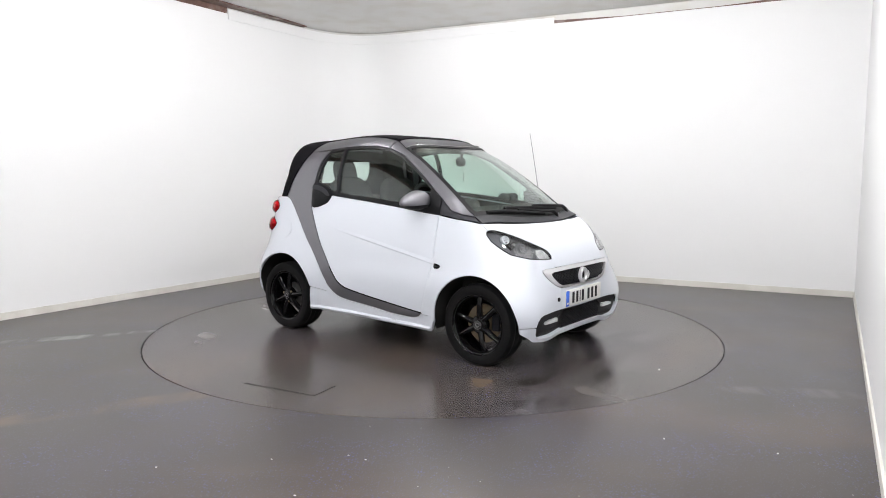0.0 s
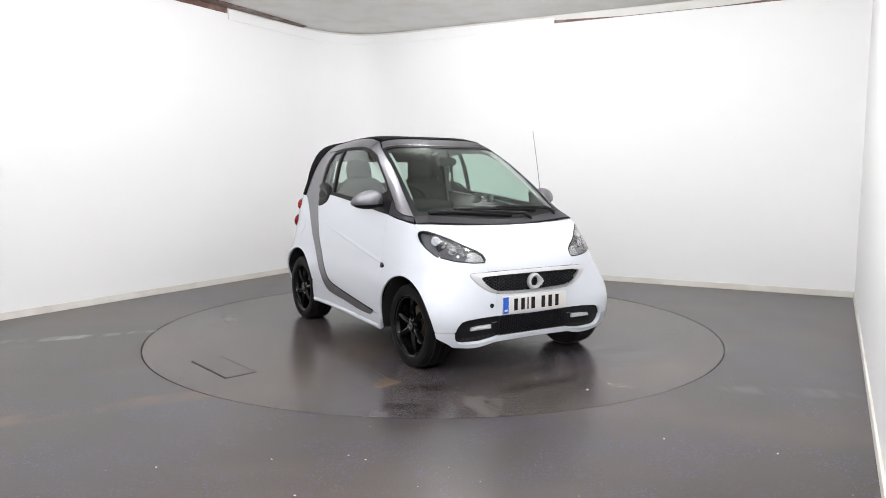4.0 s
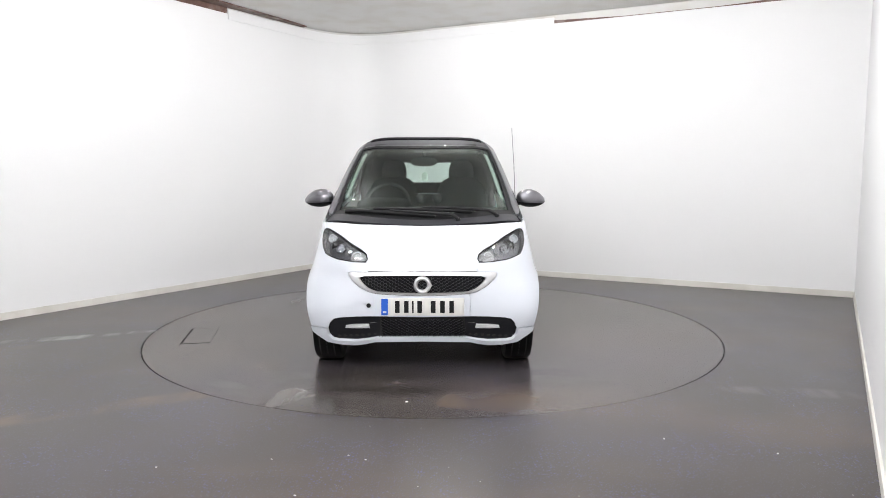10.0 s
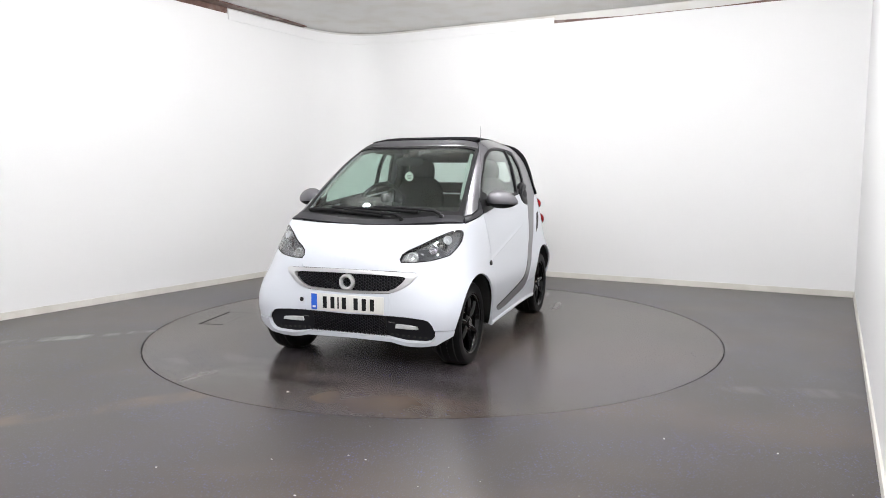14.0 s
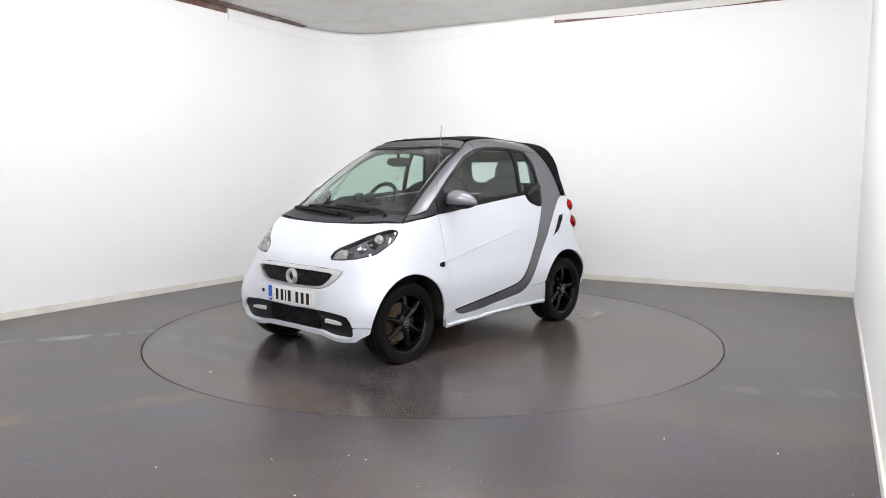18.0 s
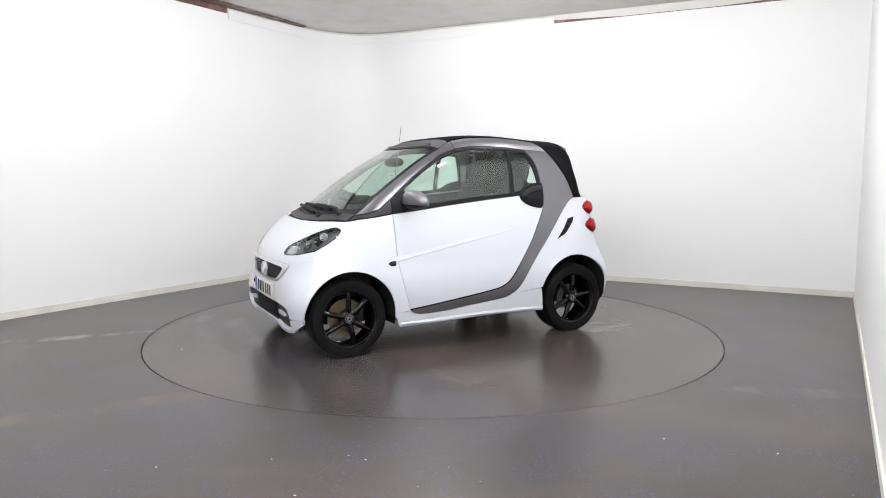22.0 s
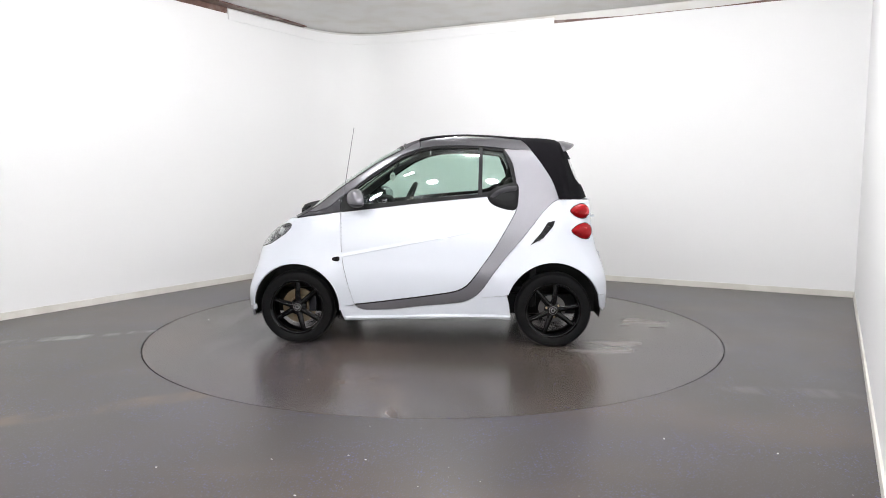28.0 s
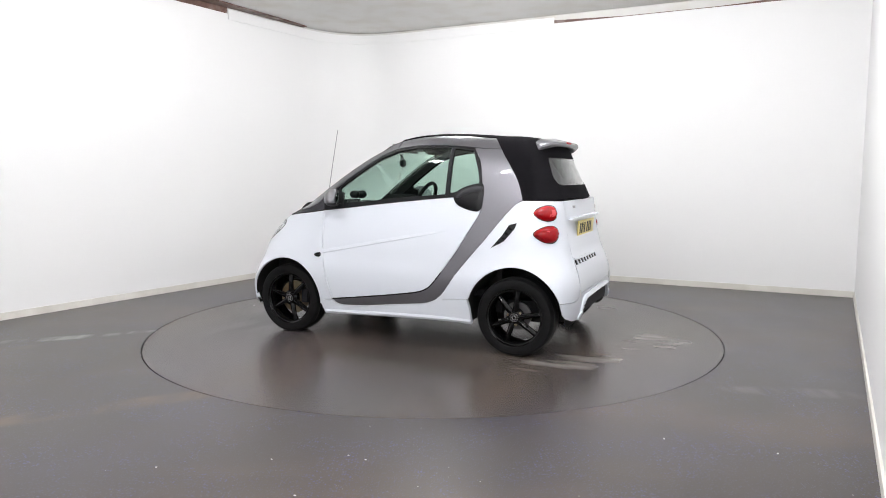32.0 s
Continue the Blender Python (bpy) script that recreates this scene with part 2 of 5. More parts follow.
center = sum(hull, Vector((0, 0))) / 4
outer = [q + (q - center).normalized() * 0.5 for q in hull]
# pale board over the far part of the room, the rest is an open dark loft
split = [outer[0] + (outer[1] - outer[0]) * 0.50, outer[3] + (outer[2] - outer[3]) * 0.50]
bm = prism(bmesh.new(), [tuple(q) for q in (split[0], outer[1], outer[2], split[1])][::-1], CEILING, CEILING + 0.08)
tagged(link("ceiling", bm, M_CEIL), "off-white scuffed ceiling board", "ceiling", kind="structure")
bm = prism(bmesh.new(), [tuple(q) for q in (outer[0], split[0], split[1], outer[3])][::-1], CEILING + 0.004, CEILING + 0.084)
tagged(link("ceiling_loft", bm, M_LOFT), "dark brown boarded loft ceiling", "ceiling", kind="structure")
# reddish timber strip in the ceiling along the left wall; a thin strip of its colour paints the shadow gap behind the
# back wall's top
for name, lead, start, wide0, wide1, reach in (("trim_timber", 0.0, L_FAR, 0.21, 0.060, 0.84), ("trim_batten", 0.225, L_FAR, 0.050, 0.022, 0.98), ("trim_batten_inner", 0.30, L_FAR, 0.040, 0.014, 1.20)):
    bm = bmesh.new()
    run = dense(start, CORNER - LEFT[1] * reach, 14)
    rows = []
    for i, q in enumerate(run):
        u = i / 14
        k = max(0.0, (u - 0.55) / 0.45)
        near, wide = lead * (1 - 0.75 * k), wide0 + (wide1 - wide0) * k
        rows.append([bm.verts.new((*(q + offset(LEFT[1], -d)), z)) for d, z in ((near, CEILING - 0.004), (near, CEILING - 0.018), (near + wide, CEILING - 0.018), (near + wide, CEILING - 0.004))])
    for a, c in zip(rows, rows[1:]):
        for k in range(4):
            bm.faces.new((a[k], a[(k + 1) % 4], c[(k + 1) % 4], c[k]))
    bm.faces.new(rows[0])
    bm.faces.new(rows[-1][::-1])
    bmesh.ops.recalc_face_normals(bm, faces=bm.faces)
    tagged(link(name, bm, M_TIMBER_AND_SHADE), "reddish brown worn timber where ceiling meets wall", "trim", kind="structure")
back_off = [q + offset(LEFT[1], 0.012) for q in dense(L_FAR, STEP_L)]
strip("trim_timber_left", back_off, 0.08, WALL_TOP + 0.021, CEILING - 0.004, M_TIMBER_AND_SHADE, "reddish brown strip painted as the shadow gap over the wall's top")
in_off = [q + ((fascia[min(i + 1, len(fascia) - 1)] - fascia[max(i - 1, 0)]).normalized().orthogonal()) * 0.02 for i, q in enumerate(fascia)]
strip("trim_cover", in_off, 0.08, RAISED_TOP + 0.001, CEILING - 0.003, M_CEIL, "off-white board between wall and ceiling")
north_off = [q + offset(BACK[1], 0.014) for q in dense(STEP_B, RIGHT_CORNER, 16)]
strip("trim_cover_north", north_off, 0.08, WALL_TOP + 0.001, CEILING - 0.003, M_CEIL, "off-white board between wall and ceiling")
# dark strip that paints the shadow gap between wall top and ceiling
strip("trim_timber_back", [q + offset(BACK[1], 0.004) for q in dense(STEP_B, RIGHT_CORNER, 16)], 0.009, WALL_TOP + 0.001, lambda s: WALL_TOP + 0.008 + 0.030 * max(0.0, 1 - 4 * s) + 0.022 * max(0.0, 1 - abs(s - 0.75) * 6), M_TIMBER_AND_SHADE, "brown strip painted as the shadow gap over the wall's top")

# floor with a round opening for the turntable
DISC_R = 2.212
N = 160
ring = [(math.cos(2 * math.pi * i / N), math.sin(2 * math.pi * i / N)) for i in range(N)]
bm = bmesh.new()
R_OUT = 14.0
rows = []
HOLE = (-0.0010, 0.0075)      # the disc sits off the hole's middle, so the joint closes on one side
for r, z in ((DISC_R + 0.0125, -0.05), (DISC_R + 0.0125, 0.0), (3.2, 0.0), (6.0, 0.0), (R_OUT, 0.0), (R_OUT, -0.1)):
    rows.append([bm.verts.new((HOLE[0] + x * r, HOLE[1] + y * r, z)) for x, y in ring])
for a, c in zip(rows, rows[1:]):
    for i in range(N):
        bm.faces.new((a[i], c[i], c[(i + 1) % N], a[(i + 1) % N]))
bmesh.ops.recalc_face_normals(bm, faces=bm.faces)
tagged(link("floor", bm, M_FLOOR), "dark grey glossy vinyl studio floor with scuffs and flecks", "floor", kind="structure")
bm = prism(bmesh.new(), [(x * 2.4, y * 2.4) for x, y in ring], -0.11, -0.055)
tagged(link("pit", bm, M_GAP), "dark pit beneath the turntable", "pit", kind="structure")

# round glass lamps on the ceiling: a row on the camera's side; the others, round the turntable too, are added unseen
# fill that evens out walls and floor
LAMPS_AND_FILLS = [(-2.4, -4.7), (-1.5, -4.7), (-0.6, -4.7), (0.25, -4.7), (-2.3, -5.9), (-0.9, -5.9),
         (-2.1, -3.3), (-0.9, -3.3), (0.9, -3.0), (-1.8, -1.8), (0.2, -1.7), (1.15, -1.4), (-1.45, -0.2), (1.5, -0.1), (0.1, 1.44)]
lamp_root = new("ceiling_and_fill_lamp")
tagged(lamp_root, "lit round white glass lamp on the ceiling, some copies added as fill", "lamp", "ceiling lamps")
bm = bmesh.new()
bmesh.ops.create_uvsphere(bm, u_segments=20, v_segments=12, radius=0.085, matrix=pose(0, 0, -0.065))
bmesh.ops.bisect_plane(bm, geom=list(bm.verts) + list(bm.edges) + list(bm.faces), plane_co=(0, 0, -0.016), plane_no=(0, 0, 1), clear_outer=True)
bmesh.ops.holes_fill(bm, edges=[e for e in bm.edges if e.is_boundary])
part("globe", bm, M_LAMP, lamp_root, "glowing white glass globe")
bm = bmesh.new()
bmesh.ops.create_cone(bm, cap_ends=True, segments=24, radius1=0.085, radius2=0.095, depth=0.015, matrix=pose(0, 0, -0.0075))
part("canopy", bm, M_METAL, lamp_root)
lamp_root.matrix_world = pose(*LAMPS_AND_FILLS[0], CEILING - 0.001)
for x, y in LAMPS_AND_FILLS[1:]:
    copy_thing(lamp_root, pose(x, y, CEILING - 0.001))

# crumbs and paper scraps on the floor
bm = bmesh.new()
for x, y, r in ((-1.18, -2.80, 0.006), (1.53, -2.68, 0.006), (-0.54, -3.07, 0.006), (-0.30, -2.73, 0.005), (-0.71, -2.72, 0.005), (-0.38, -2.68, 0.005), (1.08, -2.50, 0.005)):
    box(bm, (r * 1.6, r, 0.002), pose(x, y, 0.001, 0, 0, 70 * x))
tagged(link("floor_crumbs", bm, M_METAL), "tiny white paper crumbs strewn on the vinyl floor", "crumbs", kind="stuff")


# ---- the car's skin: smooth surfaces, in the car's own space (front towards -y, left is +x) ----
def curve(pairs):
    """A smooth curve through (position, value) pairs."""
    a = np.array(pairs, float)
    xs, ys = a[:, 0], a[:, 1]
    d = np.gradient(ys, xs)

    def f(v):
        v = np.clip(v, xs[0], xs[-1])
        i = np.clip(np.searchsorted(xs, v) - 1, 0, len(xs) - 2)
        h = xs[i + 1] - xs[i]
        s = (v - xs[i]) / h
        return ((2 * s ** 3 - 3 * s ** 2 + 1) * ys[i] + (s ** 3 - 2 * s ** 2 + s) * h * d[i]
                + (-2 * s ** 3 + 3 * s ** 2) * ys[i + 1] + (s ** 3 - s ** 2) * h * d[i + 1])
    return f


HALF_WIDTH = curve([(0.10, 0.690), (0.20, 0.735), (0.30, 0.748), (0.42, 0.756), (0.52, 0.754), (0.62, 0.740), (0.74, 0.728), (0.86, 0.706),
                    (0.96, 0.684), (1.06, 0.663), (1.20, 0.636), (1.32, 0.613), (1.42, 0.590), (1.50, 0.575), (1.60, 0.560)])
NOSE = curve([(0.1, -1.253), (0.17, -1.3), (0.24, -1.318), (0.34, -1.328), (0.42, -1.329), (0.5, -1.328), (0.56, -1.323), (0.62, -1.317),
              (0.69, -1.295), (0.76, -1.243), (0.83, -1.165), (0.88, -1.085), (0.92, -1.0), (0.96, -0.91), (1.0, -0.84)])
NOSE_POWER = curve([(0.1, 8.0), (0.46, 8.0), (0.56, 6.5), (0.66, 5.0), (0.75, 4.2), (0.87, 4.5), (0.93, 6.0), (1.0, 6.5)])
NOSE_BOW = curve([(0.1, 0.02), (0.40, 0.02), (0.50, 0.09), (0.60, 0.15), (0.70, 0.11), (0.80, 0.04), (0.88, 0.0), (1.0, 0.0)])
TAIL = curve([(0.10, 1.22), (0.18, 1.29), (0.25, 1.323), (0.35, 1.337), (0.42, 1.338), (0.50, 1.332), (0.60, 1.308), (0.68, 1.278), (0.75, 1.262),
              (0.82, 1.246), (0.90, 1.236), (1.00, 1.228), (1.08, 1.22)])
ROOF = curve([(-1.20, 0.815), (-1.05, 0.897), (-0.97, 0.942), (-0.87, 1.024), (-0.79, 1.093), (-0.71, 1.155), (-0.52, 1.288), (-0.355, 1.388), (-0.225, 1.450), (-0.14, 1.482),
              (-0.04, 1.508), (0.06, 1.522), (0.20, 1.532), (0.40, 1.531), (0.55, 1.522), (0.75, 1.506), (0.90, 1.496), (1.00, 1.478), (1.06, 1.445),
              (1.11, 1.355), (1.17, 1.212), (1.235, 1.055), (1.27, 0.96), (1.30, 0.86)])
TAIL_POWER = curve([(0.1, 9.0), (0.46, 9.0), (0.62, 7.0), (0.78, 6.2), (1.1, 6.0)])
BASE_Z, FRONT_C, REAR_C = 0.80, -0.60, 0.60


def half_width(y, z):
    """The body's half width: the sides swell over the wheels."""
    swell = 0.030 * np.exp(-((y + 0.97) / 0.36) ** 2) + 0.040 * np.exp(-((y - 0.98) / 0.36) ** 2)
    shoulder = 0.020 * np.exp(-((y - 1.09) / 0.21) ** 2) * np.exp(-((z - 0.92) / 0.20) ** 2)
    return HALF_WIDTH(z) + swell * np.exp(-((z - 0.46) / 0.20) ** 2) + shoulder


def smooth01(v):
    v = np.clip(v, 0, 1)
    return v * v * (3 - 2 * v)


def roof_power(y):
    """How square the cross-section's shoulders are: the hood's back is squarer."""
    return 6.5 + 1.5 * smooth01((y - 0.65) / 0.3)


def roof_z(x, y):
    """The height of the roof line over a section, swept back at the pillars in front and forward at the rear corners."""
    front = (0.10 + 0.13 * smooth01((y + 0.97) / 0.22)) * smooth01((0.15 - y) / 0.4)
    rear = (0.42 - 0.14 * smooth01((y - 1.06) / 0.14)) * smooth01((y - 0.90) / 0.17)
    return ROOF(y - front * x * x + rear * x * x)


def side_x(y, z):
    """The half width of the upper body at a place of the side view."""
    x = half_width(y, z)
    for _ in range(12):
        q = np.clip((z - BASE_Z) / np.maximum(roof_z(x, y) - BASE_Z, 0.01), 0, 0.9999)
        x = 0.5 * x + 0.5 * half_width(y, z) * (1 - q ** roof_power(y)) ** (1 / roof_power(y))
    return x


def upper(y, a):
    """The upper body at y and the angle a about its axis: 0 is the left side, pi the right."""
    lo, hi = np.full_like(a, 0.02), np.full_like(a, 1.1)
    for _ in range(34):
        r = (lo + hi) / 2
        x, z = np.abs(r * np.cos(a)), BASE_Z + r * np.sin(a)
        n = roof_power(y)
        g = (x / half_width(y, z)) ** n + np.clip((z - BASE_Z) / np.maximum(roof_z(x, y) - BASE_Z, 0.004), 0, 9) ** n - 1
        lo, hi = np.where(g < 0, r, lo), np.where(g < 0, hi, r)
    return np.stack([r * np.cos(a), y, BASE_Z + r * np.sin(a)], -1)


def front(f, z):
    """The lower body round the nose: angle f (0 straight ahead, + to the car's left) and height z."""
    y, x = np.full_like(f, -0.95), 0.72 * np.sin(f)
    for _ in range(14):
        w, n, L = half_width(y, z), NOSE_POWER(z), FRONT_C - NOSE(z) - NOSE_BOW(z) * x * x
        c = np.maximum(np.cos(f), 0)
        r = ((np.abs(np.sin(f)) / w) ** n + (c / L) ** n) ** (-1 / n)
        y = np.where(np.cos(f) > 0, FRONT_C - r * np.cos(f), FRONT_C)
        x = 0.5 * x + 0.5 * r * np.sin(f)
    return np.stack([r * np.sin(f), FRONT_C - r * np.cos(f), z], -1)


def rear(f, z):
    """The lower body round the tail: angle f (0 straight back, + to the car's left) and height z."""
    y = np.full_like(f, 0.95)
    for _ in range(8):
        w, L = half_width(y, z), TAIL(z) - REAR_C
        c = np.maximum(np.cos(f), 0)
        n = TAIL_POWER(z)
        r = ((np.abs(np.sin(f)) / w) ** n + (c / L) ** n) ** (-1 / n)
        y = REAR_C + r * np.cos(f)
    return np.stack([r * np.sin(f), y, z], -1)


# ---- flat outlines laid on the skin ----
from mathutils.geometry import delaunay_2d_cdt

KA, KF = 0.70, 0.72      # metres for each radian, so that outlines keep their proportions


def front_y(x, z):
    w = half_width(np.float64(-1.1), np.float64(z))
    n = NOSE_POWER(np.float64(z))
    return FRONT_C - (FRONT_C - NOSE(np.float64(z)) - NOSE_BOW(np.float64(z)) * x * x) * max(0.0, 1 - (abs(x) / w) ** n) ** (1 / n)


def fx(x, z):
    """A place of the nose by its x and height."""
    return (KF * math.atan2(x, FRONT_C - front_y(x, z)), z)


def fy(y, z, s=1):
    """A place of the nose's side by its y and height."""
    w, n = half_width(np.float64(y), np.float64(z)), NOSE_POWER(np.float64(z))
    x = 0.6
    for _ in range(40):
        u = max(0.0, (FRONT_C - y) / (FRONT_C - NOSE(np.float64(z)) - NOSE_BOW(np.float64(z)) * x * x))
        x = 0.6 * x + 0.4 * w * max(0.0, 1 - min(u, 1) ** n) ** (1 / n)
    return (KF * math.atan2(s * x, FRONT_C - y), z)


def rx(x, z):
    w = half_width(np.float64(1.1), np.float64(z))
    n = TAIL_POWER(np.float64(z))
    y = REAR_C + (TAIL(np.float64(z)) - REAR_C) * max(0.0, 1 - (abs(x) / w) ** n) ** (1 / n)
    return (KF * math.atan2(x, y - REAR_C), z)


def ry(y, z, s=1):
    w = half_width(np.float64(y), np.float64(z))
    u = max(0.0, (y - REAR_C) / (TAIL(np.float64(z)) - REAR_C))
    n = TAIL_POWER(np.float64(z))
    x = w * max(0.0, 1 - min(u, 1) ** n) ** (1 / n)
    return (KF * math.atan2(s * x, y - REAR_C), z)


def uz(y, z, s=1):
    """A place of the upper body by its side view."""
    x = float(side_x(np.array([y]), np.array([z]))[0])
    return (y, KA * math.atan2(z - BASE_Z, s * x))


def ux(x, y):
    """A place of the upper body by its plan."""
    z = 1.2
    for _ in range(30):
        w = half_width(np.float64(y), np.float64(z))
        q = max(0.0, 1 - min(1, abs(x) / w) ** roof_power(y)) ** (1 / roof_power(y))
        z = 0.5 * z + 0.5 * (BASE_Z + (roof_z(np.float64(x), np.float64(y)) - BASE_Z) * q)
    return (y, KA * math.atan2(z - BASE_Z, x))


def on_front(p):
    return front(p[:, 0] / KF, p[:, 1])


def on_rear(p):
    return rear(p[:, 0] / KF, p[:, 1])


def on_upper(p):
    return upper(p[:, 0], p[:, 1] / KA)


def on_side(s):
    def f(p):
        y, z = p[:, 0], p[:, 1]
        u = np.clip((y - REAR_C) / (TAIL(z) - REAR_C), 0, 0.98)
        n = TAIL_POWER(z)
        return np.stack([s * side_x(y, z) * (1 - u ** n) ** (1 / n), y, z], -1)
    return f


def resample(loop, step, closed=True):
    out = []
    n = len(loop)
    for i in range(n if closed else n - 1):
        a, c = np.array(loop[i]), np.array(loop[(i + 1) % n])
        k = max(1, int(math.ceil(np.linalg.norm(c - a) / step)))
        out += [tuple(a + (c - a) * j / k) for j in range(k)]
    if not closed:
        out.append(tuple(loop[-1]))
    return out


def rounded(loop, times=2):
    """Cuts the corners of an outline, to make it flow."""
    for _ in range(times):
        out = []
        n = len(loop)
        for i in range(n):
            a, c = np.array(loop[i]), np.array(loop[(i + 1) % n])
            out += [tuple(0.78 * a + 0.22 * c), tuple(0.22 * a + 0.78 * c)]
        loop = out
    return loop


def spline(pts, n=6):
    """A flowing open line through points."""
    p = np.array([pts[0], *pts, pts[-1]], float)
    out = []
    for i in range(1, len(p) - 2):
        a, c, d, e = p[i - 1:i + 3]
        for k in range(n):
            s = k / n
            out.append(tuple(0.5 * (2 * c + (d - a) * s + (2 * a - 5 * c + 4 * d - e) * s ** 2 + (3 * c - a - 3 * d + e) * s ** 3)))
    return out + [tuple(pts[-1])]


def within(px, py, loop):
    l = np.array(loop)
    x0, y0 = l[:, 0], l[:, 1]
    x1, y1 = np.roll(x0, -1), np.roll(y0, -1)
    ok = (y0[None] > py[:, None]) != (y1[None] > py[:, None])
    with np.errstate(divide="ignore", invalid="ignore"):
        xs = (x1 - x0)[None] * (py[:, None] - y0[None]) / (y1 - y0)[None] + x0[None]
    return (np.sum(ok & (px[:, None] < xs), 1) % 2) == 1


def shrink(loop, d):
    l = np.array(loop)
    area = np.sum(l[:, 0] * np.roll(l[:, 1], -1) - np.roll(l[:, 0], -1) * l[:, 1])
    t = np.roll(l, -1, 0) - np.roll(l, 1, 0)
    t /= np.linalg.norm(t, axis=1)[:, None] + 1e-9
    n = np.stack([-t[:, 1], t[:, 0]], -1) * (1 if area > 0 else -1)
    return [tuple(v) for v in l + n * d]


def skin(outline, place, holes=(), step=0.035, thick=0.012, gap=0.0018, lift=0.0, bulge=0.0, both=True):
    """A panel: an outline filled with a mesh, laid on the skin and given thickness. lift: how far it stands proud; bulge: how much it swells towards its middle."""
    loop = shrink(resample(outline, step * 0.7), gap)
    rings = [loop] + [shrink(resample(h, step * 0.7), -gap) for h in holes]
    pts, edges = [], []
    for r in rings:
        k = len(pts)
        pts += r
        edges += [(k + i, k + (i + 1) % len(r)) for i in range(len(r))]
    a = np.array(loop)
    gx, gy = np.meshgrid(np.arange(a[:, 0].min() + step / 2, a[:, 0].max(), step), np.arange(a[:, 1].min() + step / 2, a[:, 1].max(), step))
    gx, gy = gx.ravel(), gy.ravel()
    keep = within(gx, gy, loop)
    for r in rings[1:]:
        keep &= ~within(gx, gy, r)
    border = np.array(pts)
    g = np.stack([gx, gy], -1)[keep]
    if len(g):
        far = np.array([np.min(np.sum((border - q) ** 2, 1)) for q in g]) > (0.45 * step) ** 2
        g = g[far]
    pts += [tuple(q) for q in g]
    vs, _, fs, *_ = delaunay_2d_cdt([Vector(q) for q in pts], edges, [], 0, 1e-6)
    flat = np.array([tuple(v) for v in vs])
    tri = np.array([f for f in fs if len(f) == 3])
    mid = flat[tri].mean(1)
    ok = within(mid[:, 0], mid[:, 1], loop)
    for r in rings[1:]:
        ok &= ~within(mid[:, 0], mid[:, 1], r)
    tri = tri[ok]
    P = place(flat)
    cr = np.cross(P[tri[:, 1]] - P[tri[:, 0]], P[tri[:, 2]] - P[tri[:, 0]])
    c0 = np.array([0, P[:, 1].mean() * 0.55, 0.6])
    if np.sum(cr * (P[tri].mean(1) - c0)) < 0:
        tri = tri[:, ::-1]
        cr = -cr
    nrm = np.zeros_like(P)
    for k in range(3):
        np.add.at(nrm, tri[:, k], cr)
    nrm /= np.linalg.norm(nrm, axis=1)[:, None] + 1e-12
    if bulge:
        d = np.sqrt(np.array([np.min(np.sum((border[:len(loop)] - q) ** 2, 1)) for q in flat]))
        P = P + nrm * (bulge * np.sqrt(np.clip(1 - (1 - d / max(d.max(), 1e-6)) ** 2, 0, 1)))[:, None]
    P = P + nrm * lift
    bm = bmesh.new()
    top = [bm.verts.new(q) for q in P]
    used = set(tri.ravel().tolist())
    for t in tri:
        bm.faces.new([top[i] for i in t])
    if both:
        low = {i: bm.verts.new(P[i] - nrm[i] * thick) for i in used}
        cnt = {}
        for t in tri:
            bm.faces.new([low[i] for i in t[::-1]])
            for i in range(3):
                e = (int(t[i]), int(t[(i + 1) % 3]))
                cnt[e] = 1
        for (i, j) in list(cnt):
            if (j, i) not in cnt:
                bm.faces.new((top[j], top[i], low[i], low[j]))
    loose = [v for v in bm.verts if not v.link_faces]
    bmesh.ops.delete(bm, geom=loose, context="VERTS")
    return bm


def arc(c, r, a0, a1, n=18):
    return [(c[0] + r * math.cos(radians(a0 + (a1 - a0) * i / n)), c[1] + r * math.sin(radians(a0 + (a1 - a0) * i / n))) for i in range(n + 1)]


def lathe(bm, profile, n=48, m=None):
    """A solid of revolution about x: profile of (x, r)."""
    rows = []
    m = m or Matrix()
    for x, r in profile:
        rows.append([bm.verts.new(m @ Vector((x, r * math.cos(2 * math.pi * i / n), r * math.sin(2 * math.pi * i / n)))) for i in range(n)])
    for a, c in zip(rows, rows[1:]):
        for i in range(n):
            bm.faces.new((a[i], a[(i + 1) % n], c[(i + 1) % n], c[i]))
    bmesh.ops.remove_doubles(bm, verts=bm.verts, dist=1e-5)
    bmesh.ops.recalc_face_normals(bm, faces=bm.faces)
    return bm


def tube(bm, pts, r, n=10, taper=None):
    """A round bar along points."""
    pts = [Vector(q) for q in pts]
    rows = []
    for i, q in enumerate(pts):
        d = (pts[min(i + 1, len(pts) - 1)] - pts[max(i - 1, 0)]).normalized()
        s = d.cross(Vector((0, 0, 1)) if abs(d.z) < 0.9 else Vector((1, 0, 0))).normalized()
        u = d.cross(s)
        rr = r if taper is None else r + (taper - r) * i / (len(pts) - 1)
        rows.append([bm.verts.new(q + (s * math.cos(2 * math.pi * k / n) + u * math.sin(2 * math.pi * k / n)) * rr) for k in range(n)])
    for a, c in zip(rows, rows[1:]):
        for k in range(n):
            bm.faces.new((a[k], c[k], c[(k + 1) % n], a[(k + 1) % n]))
    bm.faces.new(rows[0])
    bm.faces.new(rows[-1][::-1])
    bmesh.ops.recalc_face_normals(bm, faces=bm.faces)
    return bm


